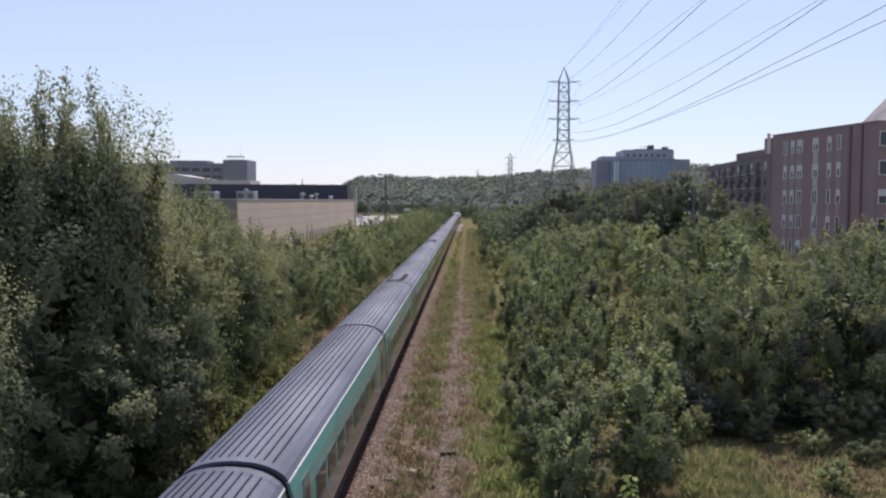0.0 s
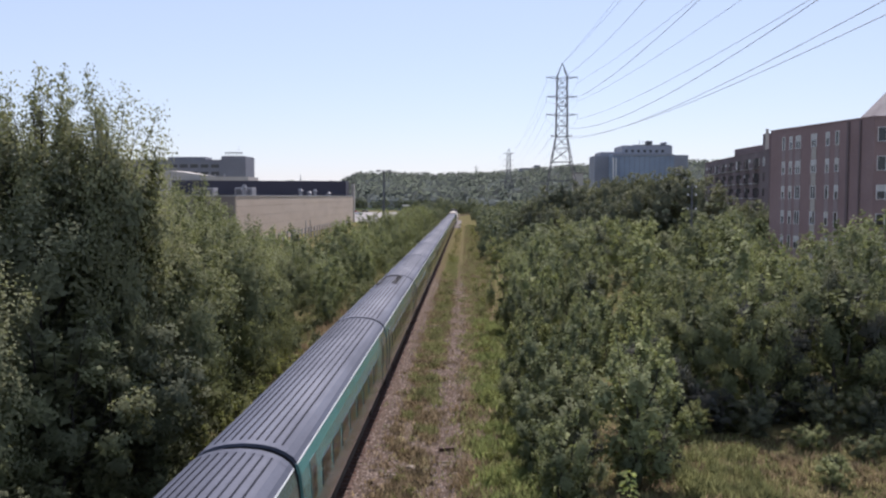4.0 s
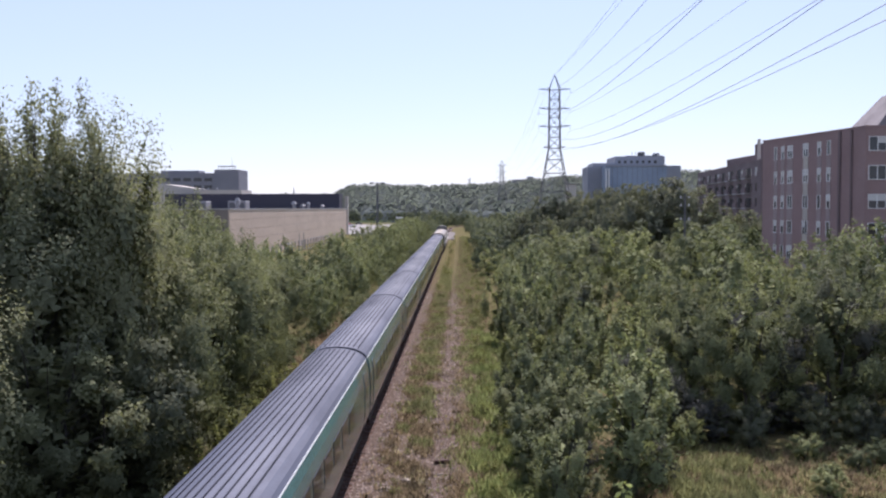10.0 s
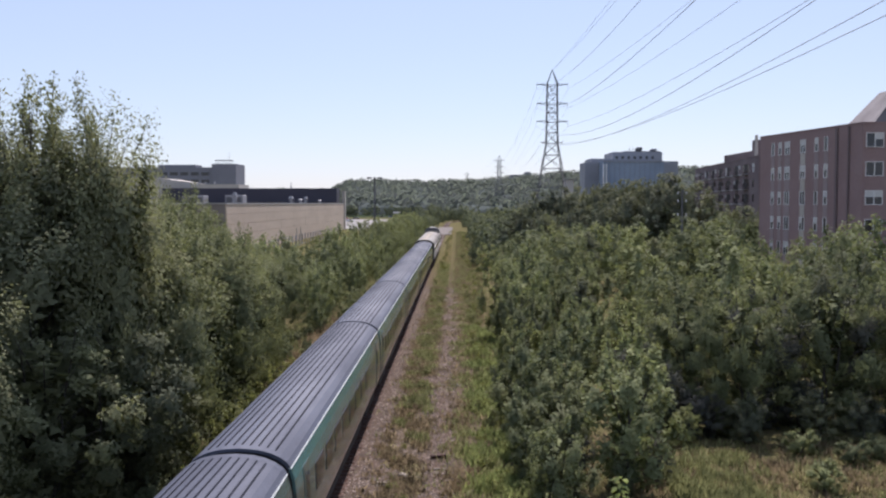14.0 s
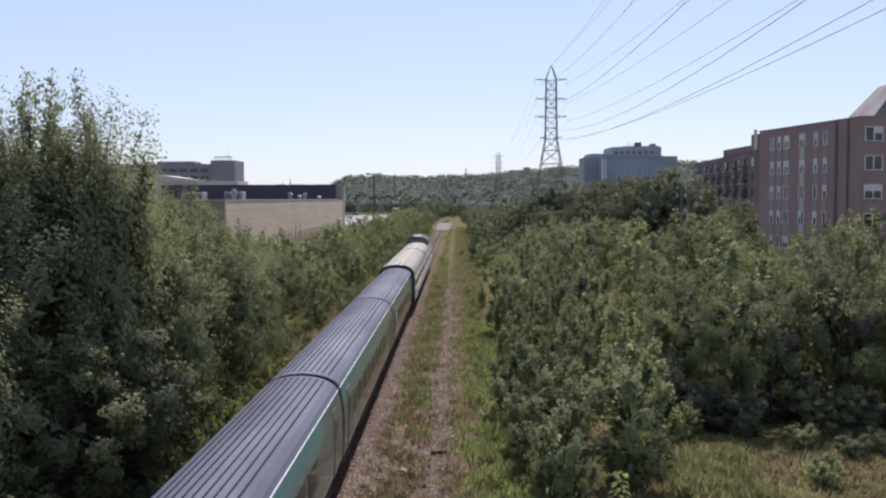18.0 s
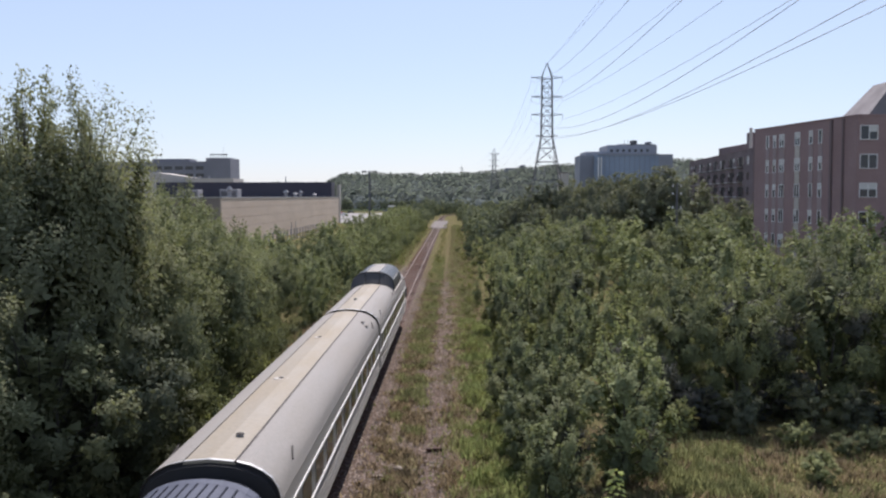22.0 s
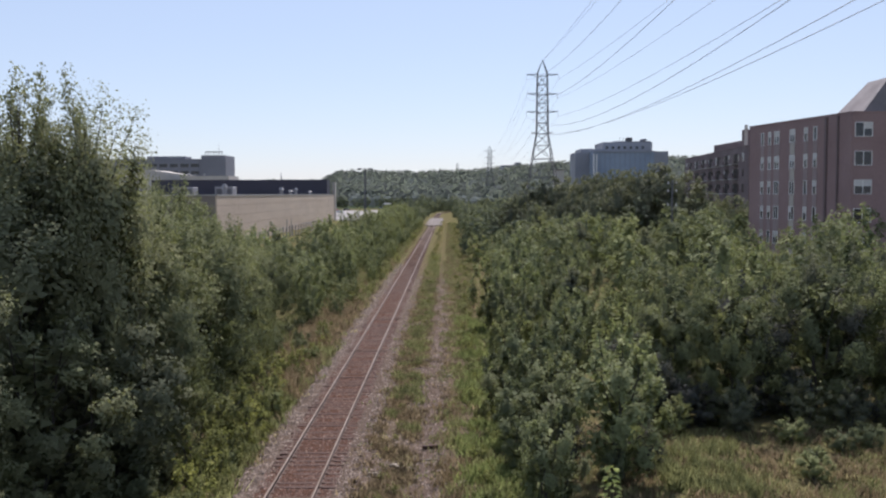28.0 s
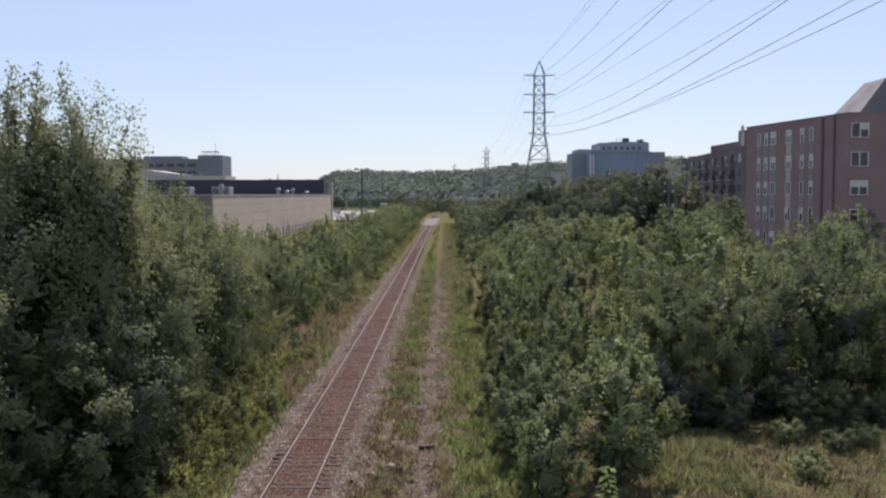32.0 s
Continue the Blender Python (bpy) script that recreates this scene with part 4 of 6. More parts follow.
DUSK = [tree_kind("young_tree", "dense young thicket tree with shade put into its dark leaf colour", 38 + k, 6.5, 2.2, 4200, 0.15, LEAF_SHADE, "round", 26, 2, 0.01, G_MID, 4) for k in range(2)]
WEEDY = [tree_kind("roadside_bush", "small yellow-green weedy bush on the railway bank", 95 + k, 2.0, 1.1, 900, 0.105, LEAF_BANK, ("round", "willow")[k], 14, 3, 0.02, G_SHRUB, 6) for k in range(2)]
OAK = [tree_kind("broad_tree", "large broad leafy tree with a dense crown", 81 + k, 10.0, 3.5, 12000, 0.15, LEAF_WARM, "round", 46, 2, 0.03, G_TALL, 18) for k in range(2)]
BROAD = [tree_kind("broad_bush", "broad leafy tree with branches down to the ground", 85 + k, 7.5, 2.9, 12000, 0.125, (LEAF_MID, LEAF_DARK, LEAF_MID)[k], "round", 30, 3, 0.02, G_MID, 18) for k in range(3)]
BIG = [tree_kind("big_tree", "large dark broadleaf tree by the buildings", 91 + k, 13.0, 5.0, 5200, 0.44, LEAF_DARK, "round", 40, 1, 0.03, "large trees by the buildings") for k in range(2)]

rng_place = random.Random(5)
PLACED = []


def plant(kinds, x, y, h, native, wide=1.0):
    k = kinds[rng_place.randrange(len(kinds))]
    s = h / native
    m = Matrix.Translation((x, y, hill(x, y) - 0.05)) @ Matrix.Rotation(rng_place.uniform(0, 6.28), 4, "Z") @ Matrix.Diagonal((s * wide, s * wide, s, 1))
    PLACED.append((x, y))
    return copy_thing(k, m)


def free(x, y, gap):
    return all((x - a) ** 2 + (y - b) ** 2 > gap * gap for a, b in PLACED)


def scatter(x0, x1, y0, y1, gap, tries, height, kinds_for, wide=1.0, keep=lambda x, y: True):
    for _ in range(tries):
        x, y = rng_place.uniform(x0, x1), rng_place.uniform(y0, y1)
        if free(x, y, gap) and keep(x, y):
            kinds, native = kinds_for(x, y)
            plant(kinds, x, y, height(x, y) * rng_place.uniform(0.66, 1.18), native, wide)


def near_or_mid(x, y):
    if y < 50:
        return (SPIRE, 7.0) if rng_place.random() < 0.25 else (NEAR, 6.5)
    return MID, 7.0


# tall poplars left of the track
for x, y, h in ((-8.2, 31.8, 12.5), (-10.0, 31.5, 13.1), (-8.6, 29.8, 12.0), (-11.6, 32.0, 13.3), (-13.4, 31.0, 13.4), (-10.6, 27.0, 11.2), (-8.8, 24.6, 9.4), (-13.8, 27.5, 12.0), (-8.9, 34.0, 12.0), (-12.5, 36.0, 13.2), (-16.0, 34.0, 13.2), (-7.4, 34.2, 10.6), (-10.3, 33.6, 12.8)):
    plant(TALL, x, y, h, 13.0, 0.98)
# two slender ones stand out above the rest
for x, y, h, w in ((-9.0, 31.0, 14.6, 0.66), (-6.9, 31.2, 14.0, 0.64), (-7.3, 32.6, 13.4, 0.64), (-9.8, 32.4, 14.0, 0.6)):
    plant(TALL, x, y, h, 13.0, w)
for x, y, h in ((-6.6, 35.5, 9.6), (-7.0, 40.5, 9.0), (-7.8, 45.5, 8.4), (-10.4, 50.5, 10.6), (-7.8, 48.5, 9.0), (-9.0, 46.8, 10.6), (-6.6, 44.6, 9.0), (-6.4, 50.0, 7.0), (-10.5, 43.0, 10.6), (-12.0, 48.0, 10.0), (-13.5, 55.0, 9.2), (-14.5, 43.0, 11.0), (-10.8, 38.5, 11.4), (-16.5, 50.0, 10.5), (-6.2, 33.4, 8.6)):
    plant(OAK, x, y, h, 10.0, 0.88)
for x, y, h in ((-7.2, 27.6, 6.8), (-6.0, 30.4, 6.9), (-6.4, 28.8, 5.4), (-5.6, 32.0, 5.6)):
    plant(DIM, x, y, h, 6.5, 1.05)
# and those that close the gap to the young trees beyond
for x, y, h in ((-8.3, 54.0, 8.4), (-11.5, 56.5, 10.6), (-9.4, 58.5, 8.8), (-15.5, 60.0, 10.2), (-12.5, 62.5, 10.0), (-9.0, 63.5, 7.6), (-10.4, 67.0, 8.0), (-14.2, 69.0, 9.4), (-8.4, 70.0, 6.4)):
    plant(OAK, x, y, h, 10.0, 0.88)
# large trees before the far buildings
for x, y, h in ((28.5, 150, 11.0), (32.8, 152, 12.8), (36.6, 150, 16.0), (39.6, 153, 15.8), (42.5, 150, 14.4), (28, 215, 15.0), (32.5, 222, 15.0), (24, 212, 13.6), (36.5, 206, 15.0), (41, 200, 12.5), (20, 220, 11.0), (23.5, 152, 10.0), (19.5, 156, 9.6), (46.5, 150, 11.0), (50.5, 152, 10.5), (54, 158, 10.5), (34.5, 175, 13.0), (28, 178, 11.5), (57, 150, 9.5), (15.5, 165, 9.0)):
    plant(BIG, x, y, h * 0.98, 13.0, 0.8)
for x, y, h in ((50.5, 384, 15.0), (54.5, 386, 15.5), (58.0, 384, 17.0)):
    plant(BIG, x, y, h, 13.0, 0.7)
for k in range(16):
    plant(BIG, 62.0 + 3.3 * k, 392 + 9 * (k % 4), (17.5 if k < 2 else 21.0 if k < 12 else 18.5) * rng_place.uniform(0.9, 1.03), 13.0, 0.75)
for x, y, h in ((17.9, 100, 7.2), (19.4, 104, 7.6), (16.4, 97, 6.2), (10.4, 78, 5.0), (22.5, 84, 7.6), (27.0, 78, 8.0), (13.2, 62, 5.4)):
    plant(SPIRE, x, y, h, 7.0, 1.15)
# young trees below and beyond them, along the left of the track
scatter(-9, -5.6, 21, 33, 1.8, 40, lambda x, y: 2.6, lambda x, y: (DIM, 6.5), 1.05)
scatter(-8, -5.4, 34, 47, 1.7, 34, lambda x, y: 3.2, lambda x, y: (NEAR, 6.5), 1.0)
scatter(-9, -4.6, 48, 70, 1.8, 60, lambda x, y: 1.5, lambda x, y: (SHRUB, 4.0), 1.3)
scatter(-20, -9.5, 58, 84, 2.8, 70, lambda x, y: 6.4, lambda x, y: (MID, 7.0), 1.0)
scatter(-13.5, -5.8, 70, 335, 2.7, 360, lambda x, y: 4.8 if x > -7.8 else 6.4, lambda x, y: (MID, 7.0), 1.0)
# thicket on the right
plant(SHRUB, 10.6, 31.0, 1.5, 4.0)
for x, y, h in ((7.7, 33.0, 2.2), (7.7, 36.2, 2.8), (7.9, 30.6, 1.7), (8.7, 29.4, 1.9), (7.6, 39.4, 2.9), (8.9, 34.4, 3.0), (7.5, 43.0, 2.7)):
    plant(SHRUB, x, y, h, 4.0, 1.2)
for x, y, h in ((15.6, 43.6, 5.8), (18.0, 42.4, 6.5), (22.2, 43.4, 7.4), (26.4, 43.0, 7.6), (30.6, 44.6, 7.8), (21.0, 48.5, 7.4), (25.5, 50.0, 7.8), (30.0, 51.0, 8.2), (17.0, 49.0, 6.8), (35.0, 50.0, 8.2)):
    plant(BROAD, x, y, h, 7.5, 0.84)
scatter(16.5, 31, 33, 38.5, 1.5, 46, lambda x, y: 0.95, lambda x, y: (SHRUB[1:2], 4.0), 2.0)
scatter(13.5, 35, 38.8, 42.5, 1.7, 70, lambda x, y: 2.1, lambda x, y: (NEAR, 6.5), 1.15)
for x, y, h in ((-3.0, 33.2, 1.9), (-2.9, 35.2, 1.5), (-3.1, 37.0, 2.0), (-2.9, 31.0, 1.7), (-3.3, 39.6, 2.3), (-3.3, 42.6, 2.0), (-3.0, 28.8, 1.8), (-4.2, 46.0, 2.4), (-2.9, 41.2, 1.2), (-4.3, 50.0, 1.8), (-3.8, 54.0, 1.2), (-3.9, 36.2, 2.6), (-4.0, 32.0, 2.4)):
    plant(WEEDY, x + 0.2, y, h * 0.95, 2.0, 1.0)
scatter(-6.0, -3.9, 22, 60, 1.5, 60, lambda x, y: 1.7, lambda x, y: (SHRUB, 4.0), 1.3)
scatter(-5.6, -3.6, 68, 330, 2.1, 200, lambda x, y: 2.5, lambda x, y: (MID, 7.0), 1.25)
for x, y, h in ((8.5, 41.0, 4.2), (8.1, 29.0, 3.1), (9.6, 37.0, 3.4), (12.6, 39.5, 4.6), (10.6, 44.5, 4.4), (8.2, 47.5, 4.0), (13.6, 46.0, 5.4), (9.4, 52.0, 4.8), (11.8, 50.0, 5.0)):
    plant(SHRUB, x, y, h, 4.0, 0.92)
for x, y, h in ((11.0, 32.2, 4.9), (9.0, 38.6, 3.6), (12.0, 36.4, 3.4)):
    plant(SHRUB[1:2], x, y, h, 4.0, 1.12)
scatter(7.9, 15, 50, 72, 2.9, 160, lambda x, y: 4.9 + 0.02 * (y - 50) + 0.10 * (x - 8), lambda x, y: (SHRUB, 4.0), 0.85)
scatter(13.5, 37, 51, 66, 3.3, 160, lambda x, y: 6.7 + 0.06 * (x - 13), near_or_mid, 0.95)
scatter(8.4, 48, 66, 128, 4.7, 330, lambda x, y: min(6.2 + 0.15 * (x - 8), 10.6 - 0.028 * y), lambda x, y: (MID, 7.0), 1.1, lambda x, y: not (x > 38 and y > 88))
scatter(9, 62, 128, 300, 5.6, 500, lambda x, y: 6.4 + min(3.0, 0.12 * (x - 8)), lambda x, y: (FAR, 9.0), 1.0, lambda x, y: not (x > 52 and 165 < y < 245) and not (x > 38 and y < 116))
scatter(8, 24, 300, 520, 4.5, 200, lambda x, y: 5.5, lambda x, y: (FAR, 9.0), 1.0, lambda x, y: x > bend(y) + 8.5)
scatter(-9, -4.0, 330, 470, 4.0, 70, lambda x, y: 4.2, lambda x, y: (FAR, 9.0), 1.0)
scatter(-16, 120, 300, 540, 8.5, 420, lambda x, y: 9.0, lambda x, y: (FAR, 9.0), 1.15, lambda x, y: x > 11 + bend(y) or y > 530 and x < bend(y) - 7)
scatter(-14, 30, 470, 610, 4.5, 260, lambda x, y: 8.0, lambda x, y: (FAR, 9.0), 1.0, lambda x, y: -16 < x - bend(y) < -5)
scatter(-85, -14, 640, 660, 5.0, 60, lambda x, y: 8.0, lambda x, y: (FAR, 9.0), 1.1)
scatter(-16, -6, 335, 545, 4.5, 130, lambda x, y: 6.0, lambda x, y: (FAR, 9.0), 1.0)
# dark-leaved trees added as the shade in the thicket's front hollows and dense foot
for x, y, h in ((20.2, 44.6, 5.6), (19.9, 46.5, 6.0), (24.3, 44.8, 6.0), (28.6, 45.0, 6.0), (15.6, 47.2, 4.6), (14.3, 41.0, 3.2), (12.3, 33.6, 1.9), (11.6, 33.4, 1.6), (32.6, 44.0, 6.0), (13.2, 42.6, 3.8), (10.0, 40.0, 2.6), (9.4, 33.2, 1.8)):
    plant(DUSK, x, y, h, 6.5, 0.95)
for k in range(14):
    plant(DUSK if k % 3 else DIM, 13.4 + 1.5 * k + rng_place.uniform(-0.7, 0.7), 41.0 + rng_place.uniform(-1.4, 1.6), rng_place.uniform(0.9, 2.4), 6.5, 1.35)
for k in range(46):
    y = 84 + 210 * (k / 45) ** 1.1 + rng_place.uniform(-1.5, 1.5)
    plant(WEEDY, -3.0 + rng_place.uniform(-0.8, 0.7), y, rng_place.uniform(0.5, 1.3), 2.0, 1.3)
for k in range(60):
    y = 84 + 240 * (k / 59) ** 1.1 + rng_place.uniform(-1.5, 1.5)
    plant(WEEDY, (2.7, 6.3, 6.9)[k % 3] + rng_place.uniform(-0.5, 0.5), y, rng_place.uniform(0.35, 1.0), 2.0, 1.4)
# lumps of weeds on the bank, the verge and between the tracks
for k in range(30):
    y = 26 + 40 * (k / 29) ** 1.1 + rng_place.uniform(-0.6, 0.6)
    plant(WEEDY if k % 3 else SHRUB, -3.1 + rng_place.uniform(-0.7, 0.35), y, rng_place.uniform(0.6, 1.5), 2.0 if k % 3 else 4.0, 1.05 if k % 3 else 1.5)
for k in range(64):
    y = 27 + 63 * (k / 63) ** 1.25 + rng_place.uniform(-0.4, 0.4)
    plant(WEEDY, 6.35 + rng_place.uniform(-0.45, 0.75), y, rng_place.uniform(0.3, 0.75), 2.0, 1.2)
for k in range(30):
    y = 28 + 60 * (k / 29) ** 1.2 + rng_place.uniform(-0.6, 0.6)
    plant(WEEDY, 3.0 + rng_place.uniform(-0.4, 0.4), y, rng_place.uniform(0.22, 0.5), 2.0, 1.3)
for proto in DUSK + WEEDY + DIM + BROAD + OAK + BIG + TALL + NEAR + MID + SHRUB + SPIRE + FAR:
    for o in (*proto.children_recursive, proto):
        bpy.data.objects.remove(o)


def make_far_woods():
    """Crowns side by side over the far hills: each a low dome of leaves."""
    rng = np.random.default_rng(9)
    trees = []
    while len(trees) < 6500:
        y = 548 + rng.uniform(0, 1) ** 0.8 * 720
        x = rng.uniform(-0.5, 0.5) * y + 0.05 * y
        if y < 655 and -86 < x < -14 or y < 640 and abs(x - bend(y)) < 8:
            continue
        trees.append((x, y, hill(x, y), rng.uniform(3.2, 6.6), rng.uniform(7, 14)))
    t = np.array(trees)
    n = 36
    d = rng.normal(size=(len(t), n, 3)) + np.array([0, -0.3, 0.6])
    d /= np.linalg.norm(d, axis=2)[:, :, None]
    size = t[:, None, 3] * rng.uniform(0.75, 1.05, (len(t), n))
    pts = np.stack([t[:, None, 0] + d[:, :, 0] * size, t[:, None, 1] + d[:, :, 1] * size, t[:, None, 2] + t[:, None, 4] - t[:, None, 3] + d[:, :, 2] * size * 1.15], 2).reshape(-1, 3)
    facing = d.reshape(-1, 3) + np.array([0, 0, 1.1])
    leaf = np.repeat(t[:, 3], n) * rng.uniform(0.3, 0.55, len(pts))
    # the closed canopy below the crowns
    s = Shape()
    xs, ys = [-460 + 5.0 * k for k in range(225)], [548 + 7.0 * k for k in range(105)]
    s.v = [(x, y, hill(x, y) + 5.0 + 4 * abs(noise.noise((x * 0.055, y * 0.045, 0))) - (30 if y < 560 or (-92 < x < -8 and y < 665) or abs(x - bend(y)) < 12 and y < 650 else 0)) for y in ys for x in xs]
    n = len(xs)
    s.f = [(j * n + i, j * n + i + 1, (j + 1) * n + i + 1, (j + 1) * n + i) for j in range(len(ys) - 1) for i in range(n - 1)]
    # the canopy's base colour holds the same painted haze as the crowns
    canopy = worn("canopy_haze", (0.110, 0.128, 0.122), 0.95, 0, (0.080, 0.094, 0.090), 0.12, 0.7, 0.8, (1, 1, 1), 0.5)
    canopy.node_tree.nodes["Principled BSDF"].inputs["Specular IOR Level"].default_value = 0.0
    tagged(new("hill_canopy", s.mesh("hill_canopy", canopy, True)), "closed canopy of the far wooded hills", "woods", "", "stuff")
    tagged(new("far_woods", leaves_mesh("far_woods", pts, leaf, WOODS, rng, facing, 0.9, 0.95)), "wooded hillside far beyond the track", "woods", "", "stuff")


make_far_woods()


# ---- weeds and grass ----
def blades(name, label, mat, seed, n, place, height, width=0.02, leafy_share=0.5):
    """Weeds as many thin blades and small leaves in tufts."""
    rng = np.random.default_rng(seed)
    tufts = np.array([place(rng) for _ in range(n // 9)])
    pick = rng.integers(0, len(tufts), n)
    xy = tufts[pick] + rng.normal(size=(n, 2)) * 0.16
    h = height * rng.uniform(0.35, 1.15, n) * (0.6 + 0.6 * rng.uniform(size=len(tufts))[pick])
    z = np.array([bed(a, b) for a, b in tufts])[pick]
    tip = xy + rng.normal(size=(n, 2)) * 0.32 * h[:, None]
    side = rng.normal(size=(n, 2))
    side /= np.linalg.norm(side, axis=1)[:, None]
    w = width * rng.uniform(0.6, 1.4, n)
    wide_leaf = rng.uniform(size=n) < leafy_share
    w = np.where(wide_leaf, w * 1.9, w)
    v = np.zeros((n, 3, 3))
    low = np.where(wide_leaf, 0.35, 0.0) * h
    v[:, 0, :2], v[:, 0, 2] = xy + side * w[:, None], z + low - 0.03
    v[:, 1, :2], v[:, 1, 2] = tip, z + h
    v[:, 2, :2], v[:, 2, 2] = xy - side * w[:, None], z + low - 0.03
    turned = np.cross(v[:, 1] - v[:, 0], v[:, 2] - v[:, 0])[:, 1] > 0
    v[turned] = v[turned][:, ::-1]
    normals = rng.normal(size=(n, 3)) * 0.35 + np.array([0, -0.25, 1.0])
    normals /= np.linalg.norm(normals, axis=1)[:, None]
    me = bpy.data.meshes.new(name)
    me.vertices.add(3 * n), me.loops.add(3 * n), me.polygons.add(n)
    me.vertices.foreach_set("co", v.astype(np.float32).ravel())
    me.loops.foreach_set("vertex_index", np.arange(3 * n, dtype=np.int32))
    me.polygons.foreach_set("loop_start", np.arange(0, 3 * n, 3, dtype=np.int32))
    me.update(calc_edges=True)
    me.materials.append(mat)
    me.normals_split_custom_set_from_vertices(np.repeat(normals, 3, 0))
    tagged(new(name, me), label, "weeds", "", "stuff")


def strip(x0, x1, y0, y1, patch=0.0, seed=0.0, fray=0.0, full=0.0):
    """A place in a strip along the track, denser near the camera; patch leaves bare spots."""
    def place(rng):
        while True:
            y = y0 + (y1 - y0) * rng.uniform() ** 2.0
            x = rng.uniform(x0, x1) + rng.normal() * fray
            if noise.noise((x * 0.9, y * 0.45, seed)) + 0.5 * noise.noise((x * 2.6, y * 1.6, seed)) > patch - 0.5 * max(0, (y - 60) / 200) + 0.06 * max(0, full - y):
                return x, y
    return place


blades("green_weeds", "bright green weeds along the gravel path", LUSH, 1, 46000, strip(5.8, 8.0, 22, 75, 0.0, 1.0, 0.25), 0.42)
blades("olive_weeds", "olive green weeds beside the gravel path", WEED, 13, 50000, strip(4.8, 8.0, 22, 320, 0.05, 13.0, 0.3), 0.34)
blades("verge_weeds", "patchy green weeds between track and path", WEED, 2, 22000, strip(2.4, 3.5, 38, 150, 0.08, 2.0, 0.2, 46), 0.34)
blades("path_weeds", "dry russet weeds in the gravel", RUSSET, 3, 36000, strip(2.2, 3.7, 24, 110, -0.05, 3.0, 0.25), 0.24)
blades("edge_weeds", "dry russet weeds among the green ones", RUSSET, 9, 44000, strip(4.7, 8.0, 22, 300, 0.02, 9.0, 0.25), 0.28)
blades("verge_straw", "dry straw grass beside the path", STRAW, 8, 26000, strip(2.3, 3.6, 26, 330, 0.1, 8.0, 0.15), 0.16)
blades("track_weeds", "thin weeds growing in the ballast", WEED, 12, 2500, strip(1.5, 5.0, 26, 160, 0.3, 12.0, 0.3), 0.16)
blades("bank_grass", "rough green growth on the left bank", WEED, 4, 64000, strip(-8.0, -2.5, 20, 300, 0.05, 4.0, 0.4), 0.55)
blades("bank_straw", "dry russet grass on the left bank", RUSSET, 5, 34000, strip(-7.0, -2.1, 22, 300, -0.05, 5.0, 0.3), 0.40)
blades("russet_patch", "tall dry russet grass below the left trees", RUSSET, 14, 16000, strip(-5.4, -2.6, 44, 84, -0.1, 14.0, 0.3), 0.75)
blades("bank_bright", "yellow-green leafy weeds by the ballast", WEED, 15, 14000, strip(-4.4, -2.3, 24, 58, 0.1, 15.0, 0.3), 0.55)
blades("bank_edge", "straw-coloured grass along the ballast", STRAW, 10, 6000, strip(-3.4, -1.9, 22, 300, 0.2, 10.0, 0.2), 0.20)
blades("meadow_grass", "yellow-green meadow grass in the clearing", WEED, 6, 46000, strip(8.5, 32, 24, 39.5, 0.0, 6.0), 0.28, 0.016)
blades("meadow_lush", "bright green patch of leafy weeds in the clearing", WEED, 16, 12000, strip(12.5, 16.5, 31, 37.5, 0.05, 16.0), 0.42, 0.016)
blades("meadow_dock", "dry russet weeds in the clearing", RUSSET, 11, 50000, strip(8.5, 32, 24, 39.5, 0.0, 11.0), 0.32, 0.016)
blades("meadow_straw", "dry straw grass in the clearing", STRAW, 7, 40000, strip(8.5, 32, 24, 39.5, 0.05, 7.0), 0.24, 0.014)


# ---- loose gravel ----
def make_gravel(name, label, mat, seed, n, place, small, large):
    """Loose stones: small uneven lumps lying on the ground."""
    rng = np.random.default_rng(seed)
    at = np.array([place(rng) for _ in range(n)])
    z = np.array([bed(a, b) for a, b in at])
    r = rng.uniform(small, large, n) * rng.uniform(0.5, 1.0, n)
    shape = np.array([(1, 0, 0), (0, 1, 0), (-1, 0, 0), (0, -1, 0), (0, 0, 0.8)], float)
    turn = rng.uniform(0, 2 * np.pi, n)
    co, si = np.cos(turn), np.sin(turn)
    v = shape[None] * rng.uniform(0.6, 1.25, (n, 5, 1))
    x = (v[:, :, 0] * co[:, None] - v[:, :, 1] * si[:, None]) * r[:, None] + at[:, 0, None]
    y = (v[:, :, 0] * si[:, None] + v[:, :, 1] * co[:, None]) * r[:, None] + at[:, 1, None]
    zz = v[:, :, 2] * r[:, None] + z[:, None] - 0.005
    verts = np.stack([x, y, zz], 2).reshape(-1, 3)
    tri = np.array([(0, 1, 4), (1, 2, 4), (2, 3, 4), (3, 0, 4)])
    loops = (tri[None] + 5 * np.arange(n)[:, None, None]).reshape(-1)
    me = bpy.data.meshes.new(name)
    me.vertices.add(5 * n), me.loops.add(12 * n), me.polygons.add(4 * n)
    me.vertices.foreach_set("co", verts.astype(np.float32).ravel())
    me.loops.foreach_set("vertex_index", loops.astype(np.int32))
    me.polygons.foreach_set("loop_start", np.arange(0, 12 * n, 3, dtype=np.int32))
    me.update(calc_edges=True)
    me.materials.append(mat)
    tagged(new(name, me), label, "gravel", "", "stuff")


def stones(name, dark, mid, light):
    m = material(name, mid, 0.9, 0, 0.25)
    geo = node(m, "ShaderNodeNewGeometry")
    c = ramp(m, geo.outputs["Random Per Island"], [(0.0, dark), (0.5, mid), (1.0, light)])
    base(m, mix(m, 0.4, c, ramp(m, noise_of(m, 20, 4), [(0.3, (0.6, 0.6, 0.6)), (0.7, (1.2, 1.2, 1.2))]), "MULTIPLY"))
    return m


